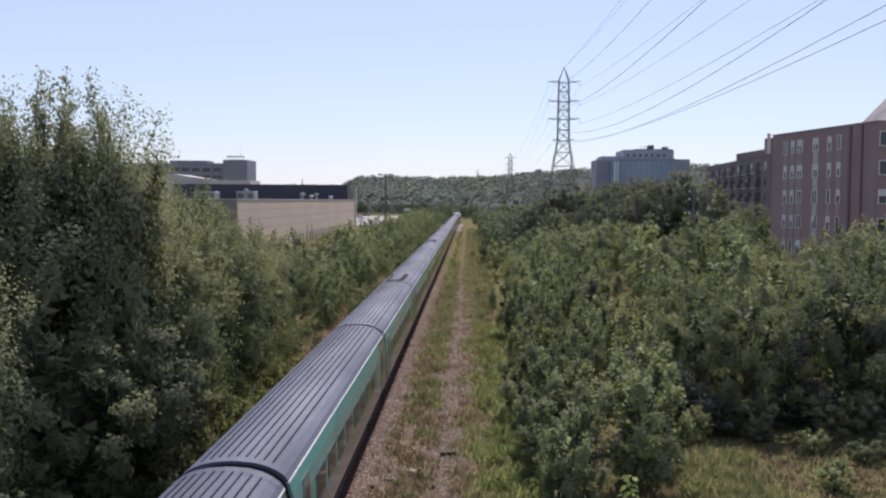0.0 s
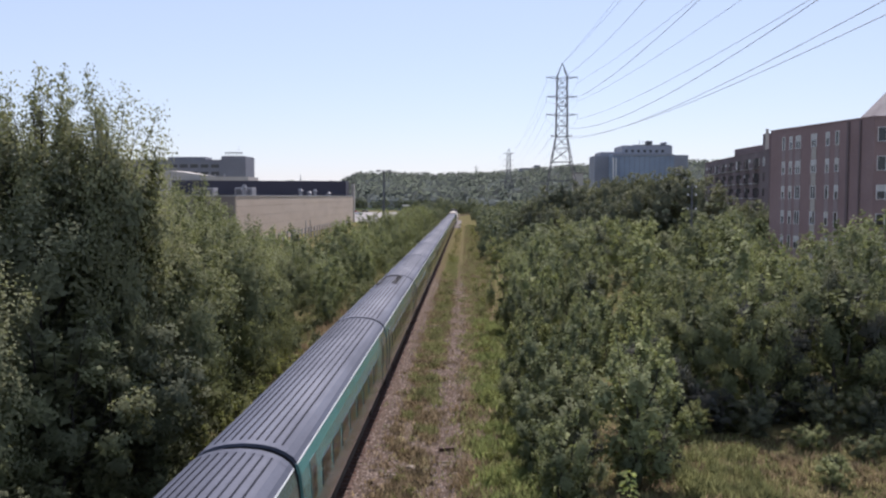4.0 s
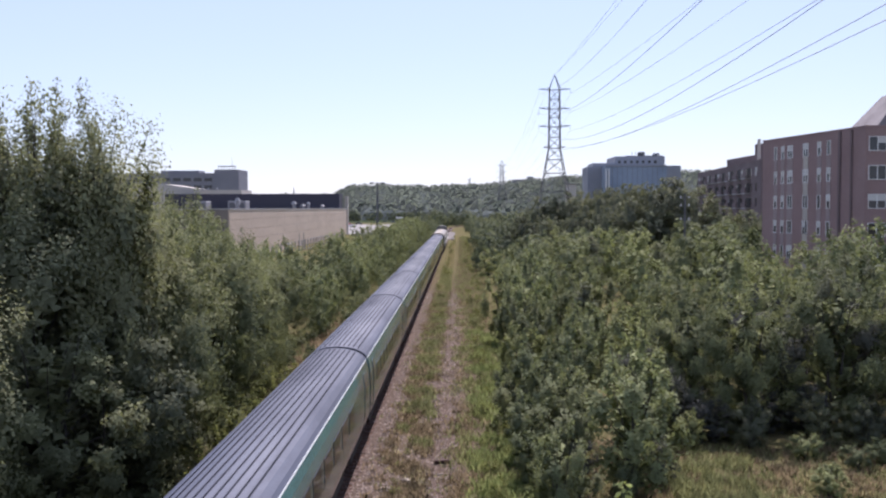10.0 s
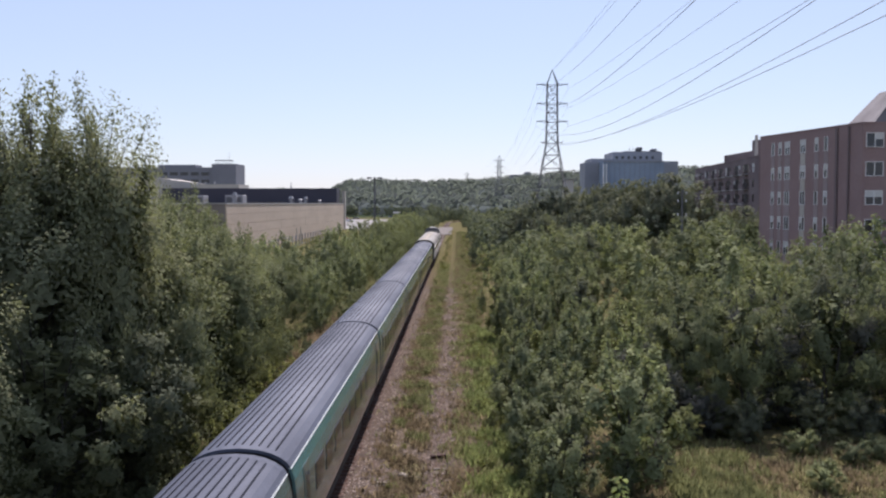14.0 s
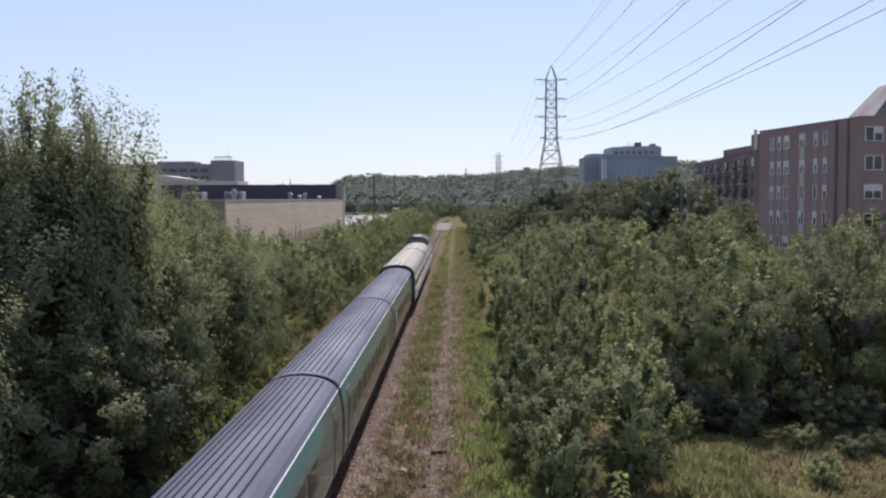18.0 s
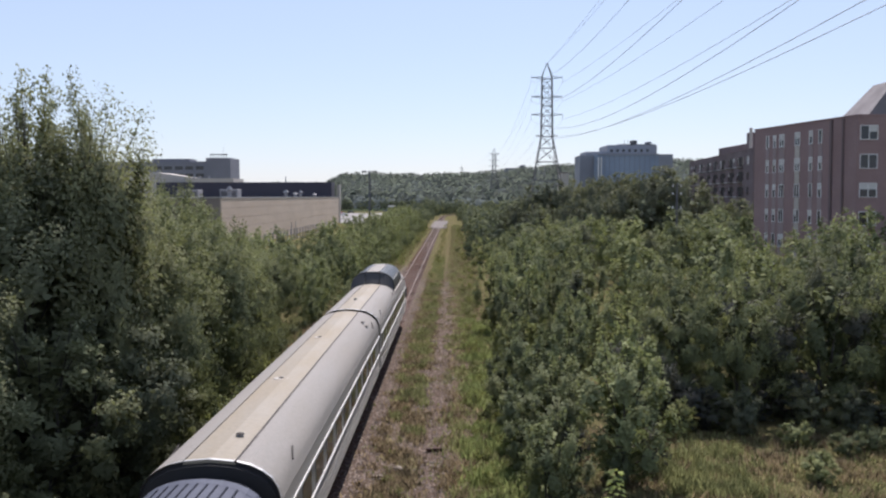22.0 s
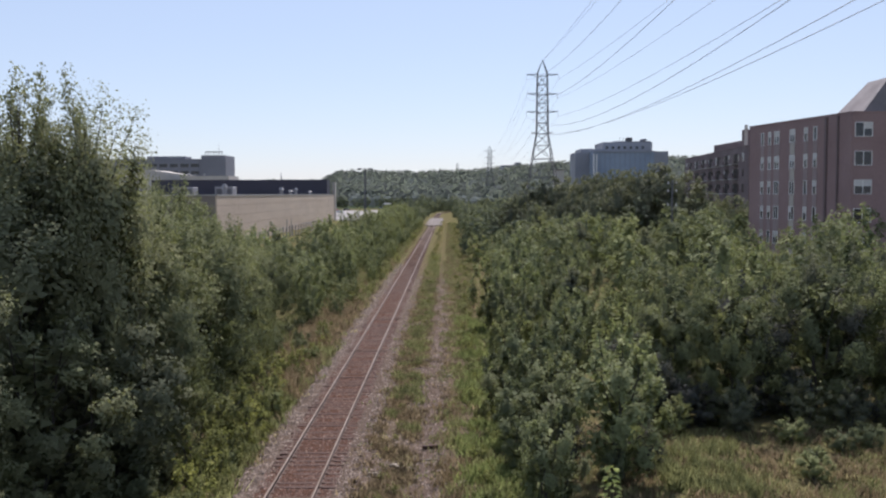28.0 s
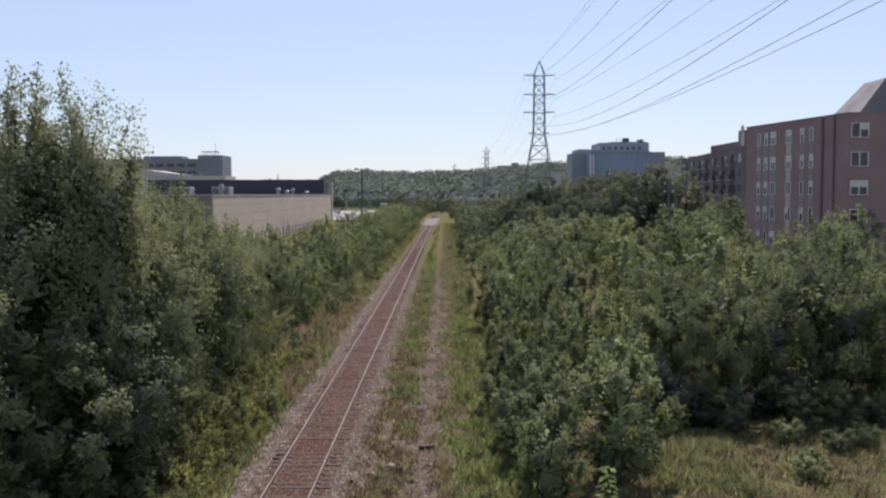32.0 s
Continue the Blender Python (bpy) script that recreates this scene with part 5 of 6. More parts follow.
BALLAST = stones("ballast_stone", (0.038, 0.029, 0.024), (0.122, 0.093, 0.076), (0.29, 0.235, 0.197))
RUSTY = stones("rusty_ballast", (0.036, 0.021, 0.016), (0.106, 0.064, 0.050), (0.19, 0.122, 0.097))
make_gravel("shoulder_ballast", "grey crushed stone on the shoulder of the track", BALLAST, 21, 18000, strip(-2.2, -1.1, 18, 130, -2, 1, 0.15), 0.03, 0.085)
make_gravel("path_ballast", "grey crushed stone beside the track and on the path", BALLAST, 22, 28000, strip(1.1, 5.0, 18, 110, -0.8, 3.3), 0.03, 0.085)
make_gravel("rusty_ballast", "rust-brown crushed stone between the rails", RUSTY, 23, 30000, strip(-1.3, 1.3, 18, 120, -2, 1), 0.03, 0.07)


# ---- odds and ends on the ground ----
def loose_plank(x, y, length, turn, tilt=0.0):
    s = Shape().box(-length / 2, length / 2, -0.11, 0.11, 0, 0.13, None, 0.02)
    ob = solid("old_sleeper", s, TIE, "discarded piece of old wooden sleeper lying on the gravel", "plank", "", "discarded sleepers")
    ob.matrix_world = pose(x, y, bed(x, y) + 0.01, 0, tilt, turn)


for x, y, length, turn in ((-2.55, 38.6, 0.9, 8), (-2.5, 39.1, 0.7, -5), (4.35, 36.2, 0.6, 12), (-2.9, 31.0, 0.4, 40)):
    loose_plank(x, y, length, turn)


def boulder(x, y, r, seed):
    rng = random.Random(seed)
    bm = bmesh.new()
    bmesh.ops.create_icosphere(bm, subdivisions=2, radius=r)
    for v in bm.verts:
        v.co *= 0.8 + 0.45 * noise.noise(v.co * (1.6 / r) + Vector((seed, 0, 0)))
        v.co.x *= 1.7
        v.co.z *= 0.6
    me = bpy.data.meshes.new("stone")
    bm.to_mesh(me)
    bm.free()
    me.materials.append(PALE_STONE)
    ob = new("stone", me)
    ob.matrix_world = pose(x, y, bed(x, y) + r * 0.2, 0, 0, rng.uniform(-40, 40))
    tagged(ob, "pale flat stone lying in the dry weeds", "stone", "pale stones")


PALE_STONE = worn("pale_stone", (0.34, 0.29, 0.23), 0.9, 0, (0.2, 0.17, 0.13), 4, 0.6, 20)
for k, (x, y, r) in enumerate(((2.45, 32.4, 0.17), (3.1, 33.6, 0.14), (2.9, 31.2, 0.12), (5.05, 50.5, 0.15), (3.4, 40.0, 0.10))):
    boulder(x, y, r, 3 + k)


def dead_stem(x, y, length, turn):
    """A dry stalk lying on the ground, forked at one end."""
    s = Shape().tube((-length / 2, 0, 0.03), (length * 0.15, 0.03, 0.05), 0.035, 0.028, 7).tube((length * 0.15, 0.03, 0.05), (length / 2, 0.12, 0.04), 0.028, 0.012, 7)
    s.tube((length * 0.1, 0.025, 0.05), (length * 0.4, -0.14, 0.10), 0.018, 0.008, 6)
    ob = solid("dead_branch", s, PALE_STONE, "pale dry branch lying among the weeds", "branch", "", "dead branches")
    ob.matrix_world = pose(x, y, bed(x, y), 0, 0, turn)


for x, y, length, turn in ((2.5, 32.2, 1.0, 10), (3.5, 33.3, 0.8, -25), (3.2, 30.6, 0.9, 35), (4.4, 34.4, 0.6, -8), (5.5, 31.6, 0.7, 60)):
    dead_stem(x, y, length, turn)


def sapling(x, y, h):
    rng = np.random.default_rng(77)
    t = empty("sapling", pose(x, y, hill(x, y)), "small sapling with broad pale green leaves", "shrub")
    part("stem", Shape().tube((0, 0, -0.1), (0.02, 0.03, h * 0.6), 0.014, 0.01, 6).tube((0.02, 0.03, h * 0.6), (-0.03, 0, h), 0.01, 0.004, 6), BARK, t)
    for k in range(34):
        f = 0.35 + 0.65 * k / 33
        a = k * 2.4
        q = 0.36 * (1.15 - f) + 0.08
        s = 0.23 * rng.uniform(0.7, 1.1)
        m = pose(math.cos(a) * q * 0.4, math.sin(a) * q * 0.4, h * f, 0, 0, math.degrees(a)) @ Matrix.Rotation(radians(rng.uniform(-10, 35)), 4, "Y")
        leaf = Shape().add([m @ Vector(p) for p in ((0, 0, 0), (s * 0.5, s * 0.42, 0.02), (s * 1.25, 0, -0.04), (s * 0.5, -s * 0.42, 0.02))], [(0, 1, 2), (0, 2, 3)])
        part("leaf", leaf, LEAF_PALE, t)


sapling(9.85, 27.2, 1.95)


# ---- the train ----
REN_SIDE = [(1.30, 1.02), (1.355, 1.35), (1.365, 1.9), (1.36, 2.35), (1.345, 2.72), (1.30, 3.08), (1.205, 3.40)]
REN_TOP = [(1.205, 3.40), (1.12, 3.52), (0.95, 3.64), (0.72, 3.74), (0.42, 3.81), (0.0, 3.84)]
BUDD_SIDE = [(1.50, 1.05), (1.525, 1.5), (1.525, 2.2), (1.52, 2.95), (1.50, 3.22)]
BUDD_TOP = [(1.50, 3.22), (1.43, 3.48), (1.30, 3.68), (1.10, 3.84), (0.85, 3.96), (0.55, 4.03), (0.0, 4.08)]
LONG_COACH, SHORT_COACH, COACH_GAP, BUDD_LENGTH = 23.35, 22.35, 0.45, 25.9
MESHES = {}


def half_top(profile):
    left = [(-x, z) for x, z in profile]
    return left + list(reversed(profile))[1:]


def side_at(profile, z):
    for (x0, z0), (x1, z1) in zip(profile, profile[1:]):
        if z0 <= z <= z1:
            return x0 + (x1 - x0) * (z - z0) / (z1 - z0)
    return profile[-1][0]


def curve_through(points, n):
    """A smooth line of (x, z) through the points, n steps between each two."""
    p = [points[0]] + list(points) + [points[-1]]
    out = []
    for a, b, c, d in zip(p, p[1:], p[2:], p[3:]):
        for k in range(n):
            t = k / n
            out.append(tuple(0.5 * (2 * b[i] + (c[i] - a[i]) * t + (2 * a[i] - 5 * b[i] + 4 * c[i] - d[i]) * t * t + (3 * b[i] - a[i] - 3 * c[i] + d[i]) * t ** 3) for i in (0, 1)))
    return out + [points[-1]]


def skin(profile, z0, z1, sx, y0, y1, out=0.0):
    """A strip of a car's side between two heights."""
    zs = sorted({z0, z1} | {z for x, z in profile if z0 < z < z1})
    pr = [(sx * (side_at(profile, z) + out), z) for z in zs]
    inner = [(x - sx * 0.06, z) for x, z in reversed(pr)]
    return Shape().sweep(pr + inner, [y0, y1], True, None, True)


def shared_mesh(key, make):
    if key not in MESHES:
        MESHES[key] = make()
    return MESHES[key]


def bogie(parent, y):
    b = part("bogie", shared_mesh("bogie", lambda: Shape().box(-1.05, 1.05, -1.7, 1.7, 0.40, 0.72, None, 0.06).box(-1.15, -0.95, -1.9, 1.9, 0.42, 0.62).box(0.95, 1.15, -1.9, 1.9, 0.42, 0.62).mesh("bogie", UNDER)), None, parent)
    b.matrix_local = pose(0, y, 0)
    for yy in (-1.25, 1.25):
        for s in (-1, 1):
            w = part("wheel", shared_mesh("wheel", lambda: Shape().tube((-0.065, 0, 0), (0.065, 0, 0), 0.46, 0.46, 20).tube((-0.14, 0, 0), (0.14, 0, 0), 0.16, 0.16, 12).mesh("wheel", UNDER)), None, b)
            w.matrix_local = pose(s * 0.7525, yy, 0.46)
    return b


def ren_car(front_equipment=False, rear_equipment=False, label="grey-roofed passenger coach with teal and grey sides", band=None, length=LONG_COACH):
    band = band or REN_BAND
    c = empty("passenger_coach", Matrix(), label, "train car", "coaches of the train")
    L = length

    def shared(key, make):
        return shared_mesh((key, L), make)

    top = half_top(REN_TOP)
    inner = [(x * 0.96, z - 0.07) for x, z in reversed(top)]
    part("roof", shared("ren_roof", lambda: Shape().sweep(top + inner, [0, 0.03, L / 2, L - 0.03, L], True, None, True).mesh("roof", REN_ROOF)), None, c, "grey-blue ribbed roof")
    for k in range(9):
        x = -0.80 + k * 0.20
        z = np.interp(abs(x), [p[0] for p in reversed(REN_TOP)], [p[1] for p in reversed(REN_TOP)])
        zs = [np.interp(abs(v), [p[0] for p in reversed(REN_TOP)], [p[1] for p in reversed(REN_TOP)]) for v in (x - 0.022, x + 0.022)]
        part("roof_rib", shared(("rib", k), lambda: Shape().sweep([(x - 0.017, zs[0] - 0.01), (x - 0.013, zs[0] + 0.026), (x + 0.013, zs[1] + 0.026), (x + 0.017, zs[1] - 0.01)], [0.35, L - 0.35], True, None, True).mesh("roof_rib", REN_RIB)), None, c)
    for y in (0.0, L - 0.34):
        part("roof_end", shared(("rend", y), lambda: Shape().sweep([(x * 1.003, z + 0.005) for x, z in top], [y, y + 0.34]).mesh("roof_end", REN_ROOF)), None, c)
    for s in (-1, 1):
        part("cant_rail", shared(("cant", s), lambda: skin(REN_SIDE, 3.36, 3.40, s, 0, L, 0.010).mesh("cant_rail", REN_STRIPE)), None, c, "white line along the eaves")
        part("upper_panel", shared(("up", s, band.name), lambda: skin(REN_SIDE, 2.78, 3.36, s, 0.0, 19.6).mesh("upper_panel", REN_TEAL if band is REN_TEAL else REN_DULL)), None, c, "teal upper side panel")
        part("window_band", shared(("band", s, band.name), lambda: skin(REN_SIDE, 1.88, 2.78, s, 0.0, 19.6).mesh("window_band", band)), None, c, "painted side round the windows")
        part("lower_panel", shared(("low", s), lambda: skin(REN_SIDE, 1.35, 1.88, s, 0.0, 19.6).mesh("lower_panel", REN_GREY)), None, c)
        part("end_panel", shared(("endp", s), lambda: skin(REN_SIDE, 1.35, 3.36, s, 19.6, L).mesh("end_panel", REN_BAND)), None, c, "plain grey-teal side panel")
        part("skirt", shared(("skirt", s), lambda: skin(REN_SIDE, 1.10, 1.35, s, 0.0, L).mesh("skirt", REN_GREY)), None, c)
        for k in range(8):
            y = 2.9 + k * 1.92
            part("window", shared(("rwin", s, k), lambda: skin(REN_SIDE, 1.98, 2.70, s, y, y + 1.4, 0.014).mesh("window", GLASS_DARK)), None, c)
        for y in (1.15, L - 1.15 - 0.85):
            d = part("door", shared(("rdoor", s, y), lambda: skin(REN_SIDE, 1.12, 3.10, s, y, y + 0.85, 0.016).mesh("door", REN_BAND)), None, c, "grey door")
            part("door_window", shared(("rdw", s, y), lambda: skin(REN_SIDE, 2.1, 2.85, s, y + 0.22, y + 0.63, 0.022).mesh("door_window", GLASS_DARK)), None, d)
    for y, nm in ((0.02, "f"), (L - 0.08, "r")):
        part("end_wall", shared(("rendw", nm), lambda: Shape().sweep(half_top(REN_SIDE[:-1] + REN_TOP), [y, y + 0.06], True, None, True).mesh("end_wall", RUBBER)), None, c)
    part("gangway", shared("gang", lambda: Shape().sweep([(x * 0.93, z - 0.10) for x, z in half_top(REN_SIDE[:-1] + REN_TOP)], [L - 0.02, L + 0.42], True).mesh("gangway", RUBBER)), None, c, "black rubber gangway bellows")
    part("underframe", shared("runder", lambda: Shape().box(-1.22, 1.22, 0.1, L - 0.1, 0.85, 1.06).box(-1.15, 1.15, 6.2, 16.4, 0.42, 0.9, None, 0.08).mesh("underframe", UNDER)), None, c)
    for y in (3.1, L - 3.1):
        bogie(c, y)
    for on, y0, d in ((front_equipment, 0.25, 1), (rear_equipment, L - 0.25, -1)):
        if on:
            for x, n, wide, z, side in ((-0.66, 15, 0.045, 3.785, 0.9), (0.36, 17, 0.075, 3.845, -0.45)):
                e = part("roof_pipe", Shape().tube((x, y0, z), (x, y0 + d * 5.6, z), 0.026, 0.026, 6), UNDER, c, "dark pipe run on the roof")
                for k in range(n):
                    q = y0 + d * (0.5 + 5.0 * k / (n - 1))
                    o = x + (0.06 if k % 2 else -0.06) * (wide > 0.06)
                    long = 0.05 if k % 3 else 0.085
                    part("clamp", Shape().box(o - wide, o + wide, q - long, q + long, z - 0.09, z + 0.035 + 0.02 * (k % 4 == 0), None, 0.01), RUBBER, e)
                for k in range(6 if wide > 0.06 else 0):
                    q = y0 + d * (1.0 + 0.86 * k)
                    part("bracket", Shape().box(x - 0.24, x - 0.19, q - 0.11, q + 0.11, z - 0.06, z + 0.02, None, 0.008), UNDER, e)
                part("junction_box", Shape().box(x - 0.17, x + 0.17, y0 + d * 5.75 - 0.15, y0 + d * 5.75 + 0.15, z - 0.16, z + 0.05, None, 0.03), RUBBER, e)
                part("elbow", Shape().tube((x, y0 + d * 0.35, z + 0.01), (x + 0.3 * side, y0 - d * 0.15, z + 0.03), 0.03, 0.03, 6).tube((x + 0.3 * side, y0 - d * 0.15, z + 0.03), (x + 0.55 * side, y0 - d * 0.62, z + 0.02), 0.03, 0.03, 6), UNDER, e, "grey pipe end over the gangway")
            part("cross_pipe", Shape().tube((-0.66, y0 + d * 0.55, 3.80), (-0.3, y0 + d * 0.55, 3.865), 0.035, 0.035, 6).tube((-0.3, y0 + d * 0.55, 3.865), (0.36, y0 + d * 0.55, 3.87), 0.035, 0.035, 6), UNDER, c)
    return c


def budd_car(dome=False):
    c = empty("dome_car" if dome else "stainless_coach", Matrix(), "stainless steel observation car with a glass dome" if dome else "stainless steel passenger coach with a dusty tan roof", "train car", "coaches of the train")
    L = BUDD_LENGTH - (1.6 if dome else 0.35)
    top = half_top(BUDD_TOP)
    tan = [(x, z) for x, z in top if abs(x) <= 0.56]
    inner = [(x, z - 0.06) for x, z in reversed(tan)]
    part("roof", Shape().sweep(tan + inner, [0, L / 2, L], True, None, True), ROOF_TAN, c, "dusty tan roof centre")
    for s in (-1, 1):
        # flutes along the roof shoulder
        bow = curve_through([p for p in reversed(BUDD_TOP) if p[0] >= 0.55], 11)
        fl = [(s * (x + (0.004 if k % 2 else 0)), z + (0.006 if k % 2 else 0)) for k, (x, z) in enumerate(bow)]
        part("roof_shoulder", Shape().sweep(fl, [0, L]), FLUTE, c, "fluted stainless roof shoulder")
        w = 0.022 if s > 0 else 0.009
        part("seam", Shape().sweep([(s * (0.55 + w), 4.015), (s * (0.55 + w), 4.045), (s * (0.55 - w), 4.05), (s * (0.55 - w), 4.015)], [0, L], True, None, True), UNDER, c, "dark roof seam")
        for z0, z1, mat, nm in ((1.05, 1.95, STAINLESS, "lower_side"), (1.95, 2.78, STAINLESS, "window_band"), (2.78, 3.22, STAINLESS, "letter_board")):
            part(nm, skin(BUDD_SIDE, z0, z1, s, 0, L), mat, c)
        for z in (1.93, 2.80):
            part("belt_rail", Shape().box(min(s * 1.53, s * 1.565), max(s * 1.53, s * 1.565), 0.1, L, z, z + 0.07), TRIM, c, "bright belt rail")
        for k in range(5):
            z = 1.12 + k * 0.155
            part("flute", Shape().box(min(s * 1.5, s * 1.545), max(s * 1.5, s * 1.545), 0.1, L, z, z + 0.075), STAINLESS, c)
        n = 10
        for k in range(n):
            y = 2.6 + k * (L - 4.2) / n
            part("window", skin(BUDD_SIDE, 2.05, 2.72, s, y, y + 1.35, 0.012), GLASS_DARK, c)
        d = part("door", skin(BUDD_SIDE, 1.1, 2.75, s, 0.9, 1.65, 0.014), STAINLESS, c)
        part("door_window", skin(BUDD_SIDE, 2.1, 2.7, s, 1.08, 1.47, 0.02), GLASS_DARK, d)
        for y in (1.9, L - 2.2 if not dome else 11.0):
            part("grab_iron", Shape().tube((s * 1.42, y, 3.56), (s * 1.33, y + 0.5, 3.74), 0.022, 0.022, 6), UNDER, c)
    part("end_wall", Shape().sweep([(x * 0.985, z - 0.03) for x, z in half_top(BUDD_SIDE[:-1] + BUDD_TOP)], [0.03, 0.1], True, None, True), RUBBER, c)
    part("end_trim", Shape().sweep([(x * 1.004, z + 0.012) for x, z in top], [0.0, 0.10]), TRIM, c, "bright trim round the roof end")
    part("diaphragm", Shape().sweep([(x * 0.95, z - 0.09) for x, z in half_top(BUDD_SIDE[:-1] + BUDD_TOP)], [-0.25 if dome else -0.1, 0.04], True, None, True), RUBBER, c, "black end diaphragm")
    part("underframe", Shape().box(-1.3, 1.3, 0.1, L - 0.1, 0.82, 1.1).box(-1.2, 1.2, 6.5, 18.5, 0.42, 0.9, None, 0.08), UNDER, c)
    for y in (3.4, L - 3.6):
        bogie(c, y)
    def roof_at(x):
        return float(np.interp(abs(x), [p[0] for p in reversed(BUDD_TOP)], [p[1] for p in reversed(BUDD_TOP)]))

    for x, y in ((-0.12, 4.2),) if dome else ((1.02, 22.6), (1.22, 22.2), (0.2, 2.0)):
        z = roof_at(x)
        v = part("roof_vent", Shape().tube((x, y, z - 0.04), (x, y, z + 0.05), 0.09, 0.07, 10), METAL, c)
        part("cap", Shape().tube((x, y, z + 0.05), (x, y, z + 0.08), 0.11, 0.06, 10), UNDER, v)
    if not dome:
        for y in (8.9, 17.2):
            h = part("roof_hatch", Shape().tube((-0.12, y, 4.03), (-0.12, y, 4.075), 0.26, 0.22, 20), TRIM_DUST, c, "pale round roof hatch")
            part("hatch_cap", Shape().tube((-0.12, y, 4.075), (-0.12, y, 4.10), 0.08, 0.07, 14), UNDER, h)
    if dome:
        dome_parts(c)
        tail_parts(c, L)
    else:
        part("end_wall", Shape().sweep([(x * 0.985, z - 0.03) for x, z in half_top(BUDD_SIDE[:-1] + BUDD_TOP)], [L - 0.1, L - 0.03], True, None, True), RUBBER, c)
    return c


DOME_PROFILE = [(1.38, 3.72), (1.365, 3.88), (1.335, 4.06), (1.25, 4.30), (1.14, 4.46), (0.98, 4.60), (0.78, 4.70), (0.56, 4.765), (0.40, 4.787), (0.28, 4.80), (0.0, 4.81)]


def dome_parts(c):
    y0, y1, n = 13.9, 20.6, 7
    step = (y1 - y0) / n
    sill = part("dome_base", Shape().sweep(half_top([(1.46, 3.40), (1.44, 3.62), (1.40, 3.64)]), [y0 - 0.9, y1 + 0.5], True), STAINLESS, c)
    crown = [(x, z) for x, z in half_top(DOME_PROFILE) if abs(x) <= 0.41]
    part("dome_roof", Shape().sweep(crown + [(x, z - 0.06) for x, z in reversed(crown)], [y0 - 0.05, y1 + 0.05], True, None, True), FLUTE, c, "grey metal roof strip along the dome")
    for s in (-1, 1):
        low = [(s * x, z) for x, z in DOME_PROFILE[:4]]
        high = [(s * x, z) for x, z in DOME_PROFILE[3:9]]
        for k in range(n):
            a, b = y0 + k * step + 0.02, y0 + (k + 1) * step - 0.02
            for pr in (low, high):
                part("dome_pane", Shape().sweep(pr + [(x * 0.98, z - 0.015) for x, z in reversed(pr)], [a, b], True, None, True), DOME_GLASS, c, "dark tinted dome glass")
        for k in range(n + 1):
            a = y0 + k * step
            pr = [(s * x * 1.012, z + 0.012) for x, z in DOME_PROFILE[:9]]
            part("mullion", Shape().sweep(pr + [(x * 0.97, z - 0.05) for x, z in reversed(pr)], [a - 0.022, a + 0.022], True, None, True), DOME_FRAME, c)
        x, z = DOME_PROFILE[3]
        part("dome_rail", Shape().tube((s * (x + 0.01), y0, z + 0.01), (s * (x + 0.01), y1, z + 0.01), 0.034, 0.034, 6), DOME_FRAME, c)
        x, z = DOME_PROFILE[8]
        part("dome_rail", Shape().tube((s * x, y0, z + 0.01), (s * x, y1, z + 0.01), 0.034, 0.034, 6), DOME_FRAME, c)
    # sloped front and rear glass in three panes
    for y_hi, y_lo in ((y0, y0 - 0.75), (y1, y1 + 0.75)):
        ring = half_top(DOME_PROFILE)
        for xa, xb in ((-1.5, -0.47), (-0.44, 0.44), (0.47, 1.5)):
            s = Shape()
            pts = [(x, z) for x, z in ring if xa <= x <= xb]
            for xe in (xa, xb):
                if abs(xe) < 1.3:
                    pts.append((xe, float(np.interp(abs(xe), [p[0] for p in reversed(DOME_PROFILE)], [p[1] for p in reversed(DOME_PROFILE)]))))
            pts = sorted(set(pts))
            hi = [(x, y_hi + (y_lo - y_hi) * (4.81 - z) / 1.2, z - 0.01) for x, z in pts]
            lo = [(x, y_lo, float(np.interp(abs(x), [p[0] for p in reversed(BUDD_TOP)], [p[1] for p in reversed(BUDD_TOP)])) + 0.01) for x, z in pts]
            m = len(pts)
            s.add(hi + lo, [(i, i + 1, m + i + 1, m + i) for i in range(m - 1)])
            part("end_pane", s, DOME_GLASS, c, "dark curved end glass of the dome")
    part("dome_brow", Shape().sweep([(x * 1.015, z + 0.015) for x, z in half_top(DOME_PROFILE)], [y0 - 0.08, y0 + 0.02]), DOME_FRAME, c)
    part("dome_brow", Shape().sweep([(x * 1.015, z + 0.015) for x, z in half_top(DOME_PROFILE)], [y1 - 0.02, y1 + 0.08]), DOME_FRAME, c)


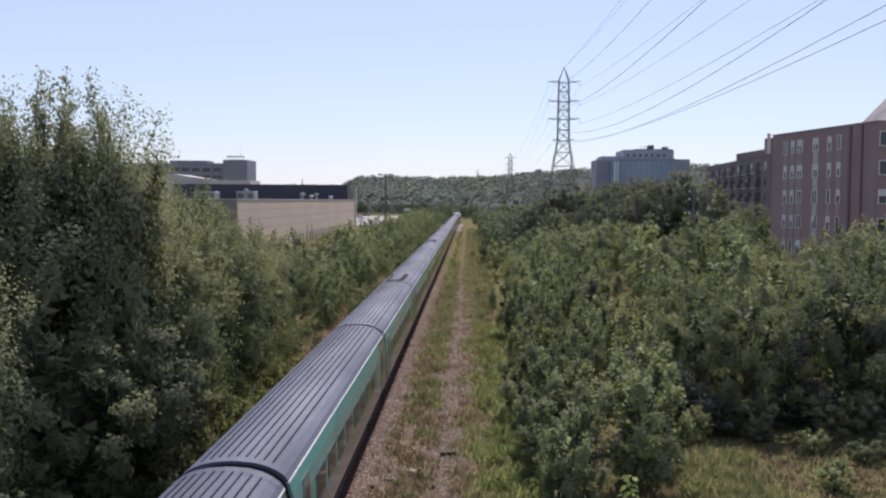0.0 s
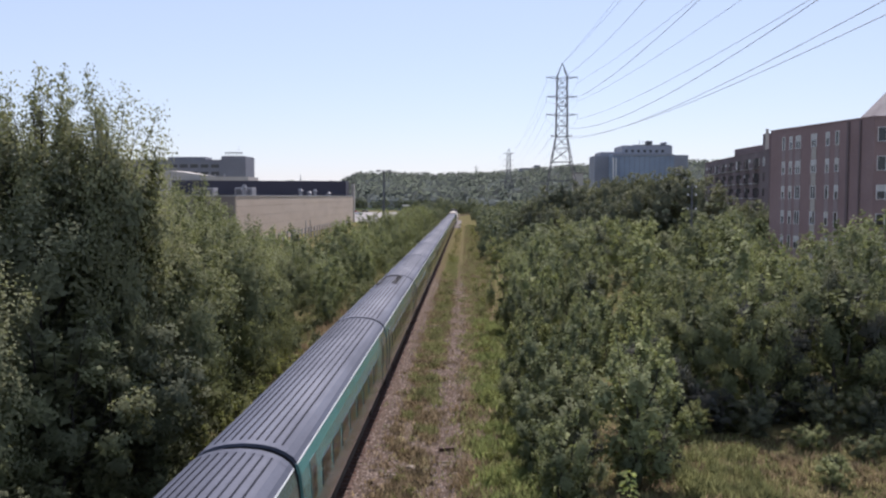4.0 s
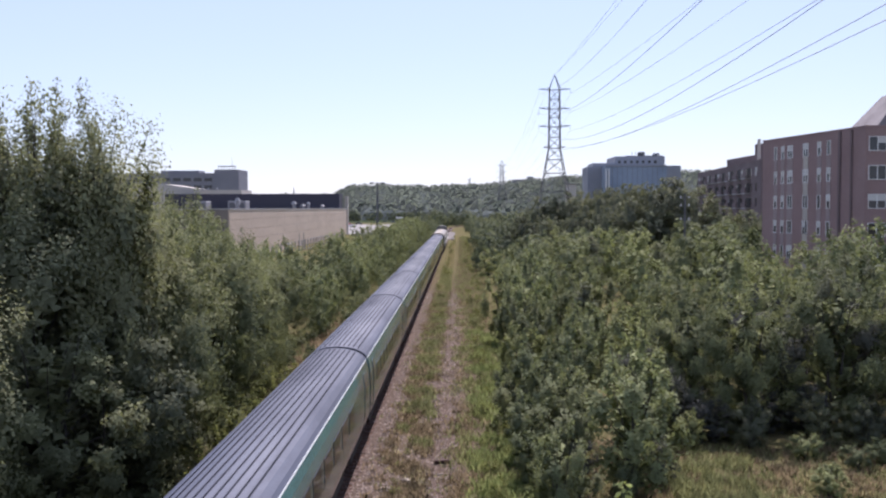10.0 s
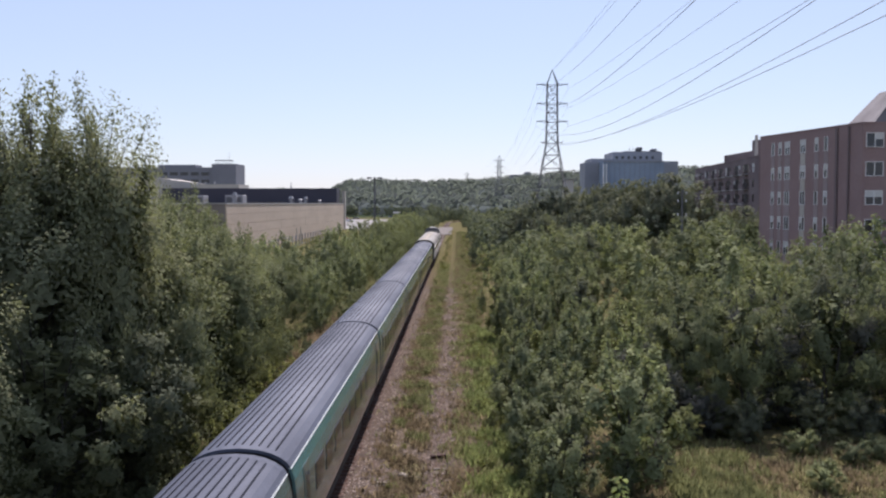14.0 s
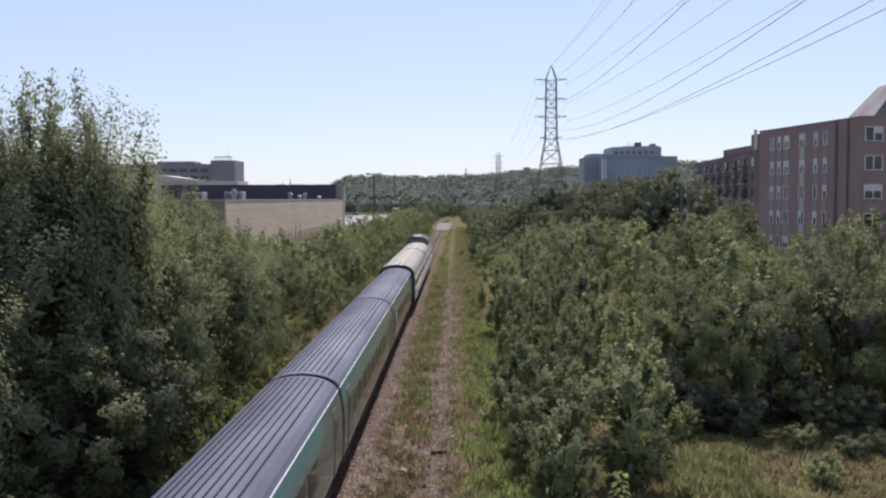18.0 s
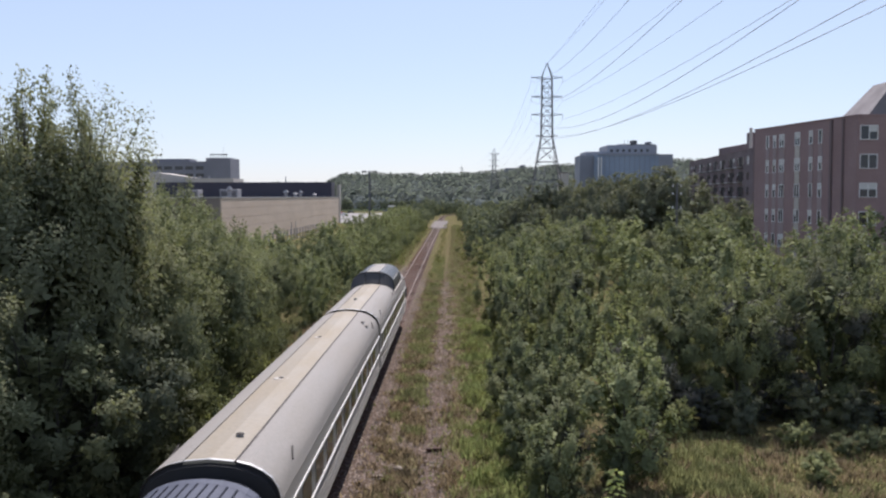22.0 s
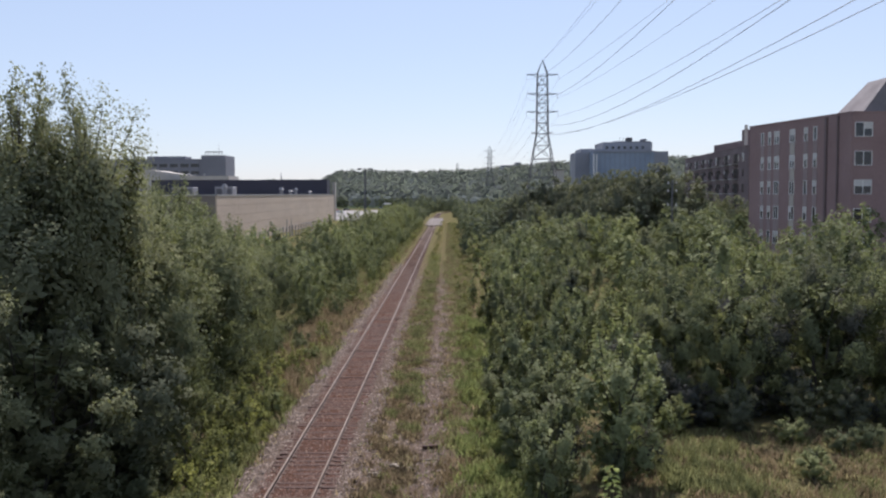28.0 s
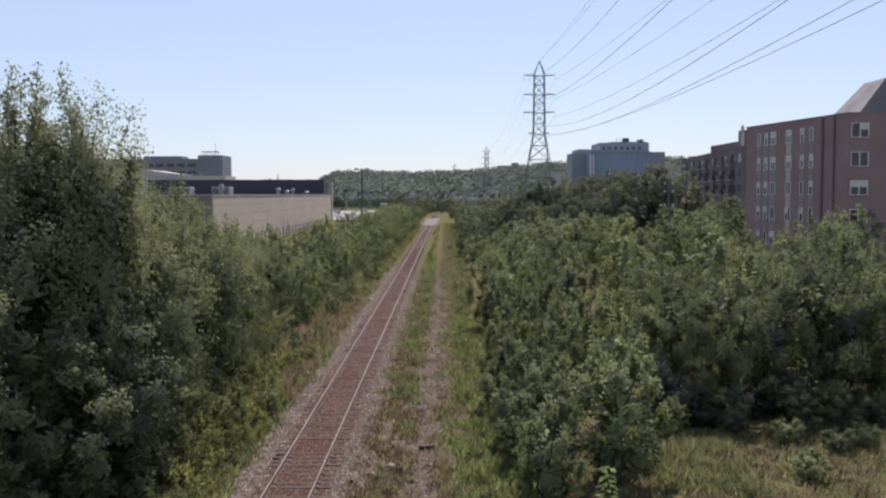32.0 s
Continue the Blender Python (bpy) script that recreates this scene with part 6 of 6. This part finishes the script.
def tail_parts(c, L):
    """The rounded rear end."""
    ring = half_top(BUDD_SIDE[:-1] + BUDD_TOP)
    ys, sc, dz = [], [], []
    for k in range(9):
        a = math.pi / 2 * k / 8
        ys.append(L + 1.6 * math.sin(a))
        sc.append(0.25 + 0.75 * math.cos(a) ** 0.55 if k < 8 else 0.25)
        dz.append(0.55 * (1 - math.cos(a)) ** 1.3)
    s = Shape()
    n = len(ring)
    for y, f, d in zip(ys, sc, dz):
        s.v += [(x * f, y, z - d * max(0, (z - 2.6) / 1.5)) for x, z in ring]
    s.f = [(k * n + i, k * n + i + 1, (k + 1) * n + i + 1, (k + 1) * n + i) for k in range(8) for i in range(n - 1)] + [tuple(range(8 * n, 9 * n))]
    part("rounded_end", s, STAINLESS, c, "rounded stainless rear end", True)
    for k in range(3):
        for sx in (-1, 1):
            a = 0.35 + 0.42 * k
            x, y = 1.54 * (0.25 + 0.75 * math.cos(a) ** 0.55), L + 1.6 * math.sin(a)
            m = pose(sx * x, y + 0.02, 2.05, 0, 0, -sx * (90 - math.degrees(a) * 1.0))
            part("rear_window", Shape().box(-0.22, 0.22, -0.02, 0.03, 0, 0.65, m), GLASS_DARK, c)
    for sx in (-1, 1):
        part("marker_lamp", Shape().tube((sx * 1.3, L + 0.75, 3.3), (sx * 1.36, L + 0.9, 3.3), 0.09, 0.07, 8), UNDER, c)
        part("vent_slot", Shape().box(min(sx * 1.38, sx * 1.46), max(sx * 1.38, sx * 1.46), L - 1.2, L - 0.7, 3.3, 3.55), UNDER, c)


def joint_at(t):
    """Where the front of the dome car is at t seconds: the train slows gently as it comes on."""
    y = 45.6 + 17.3 * (22 - t) - 0.0675 * (484 - t * t)
    passed = max(0.0, (y - 85.2) / 23.1)
    return y + 0.7 * min(passed, 10.0) - 0.3 * max(0.0, passed - 10.0)


TRAIN = [(budd_car(True), 0.0), (budd_car(False), -26.3)]
coach = ren_car()
for k in range(17):
    y = -50.2 - (LONG_COACH + COACH_GAP) * min(k, 10) - (SHORT_COACH + COACH_GAP) * max(0, k - 10)
    if k == 12:
        car = ren_car(True, False, "passenger coach with dark pipes on its grey roof, teal sides", REN_TEAL, SHORT_COACH)
    elif k == 10:
        car = ren_car(False, True, "passenger coach with dark pipes on its grey roof, teal sides")
    else:
        if k == 11:
            teal_coach = ren_car(False, False, "grey-roofed passenger coach with bright teal sides", REN_TEAL, SHORT_COACH)
        car = coach if k == 0 else teal_coach if k == 11 else copy_thing(coach if k < 11 else teal_coach, Matrix())
    TRAIN.append((car, y))


part("placard", skin(REN_SIDE, 2.05, 2.62, 1, 2.55, 2.95, 0.02), REN_STRIPE, coach, "white notice on the side")


# ---- sleepers ----
def make_sleepers():
    kinds = []
    for k in range(4):
        s = Shape().box(-1.28 - 0.03 * k, 1.26 + 0.02 * k, -0.115, 0.115, -0.31, -0.15 - 0.006 * k, None, 0.018)
        kinds.append(s.mesh("sleeper", TIE))
    plate = Shape().box(-0.13, 0.13, -0.09, 0.09, -0.16, -0.135, None, 0.008).mesh("tie_plate", RAIL)
    track = empty("sleeper_row", Matrix(), "old brown wooden sleepers under the rails", "sleepers", "", "structure")
    for k in range(300):
        y = 14 + k * 0.52
        t = part("sleeper", kinds[k % 4], None, track)
        t.matrix_local = pose(rng_place.uniform(-0.06, 0.06), y + rng_place.uniform(-0.03, 0.03), rng_place.uniform(-0.010, 0.024), 0, rng_place.uniform(-0.9, 0.1), rng_place.uniform(-1.5, 1.5))
        if k < 90:
            for x in (-0.7525, 0.7525):
                p = part("tie_plate", plate, None, t)
                p.matrix_local = pose(x, 0, 0)
    far = Shape()
    for k in range(560):
        y = 14 + 300 * 0.52 + k * 0.52
        far.box(-1.28, 1.28, y - 0.115, y + 0.115, -0.31, -0.155)
    tagged(part("sleeper_rest", far, TIE, track), "", "", "", "stuff")


make_sleepers()


def motions():
    for car, y in TRAIN:
        walk(car, [(t, pose(0, joint_at(t) + y, 0)) for t in range(0, 33, 2)])


motions()
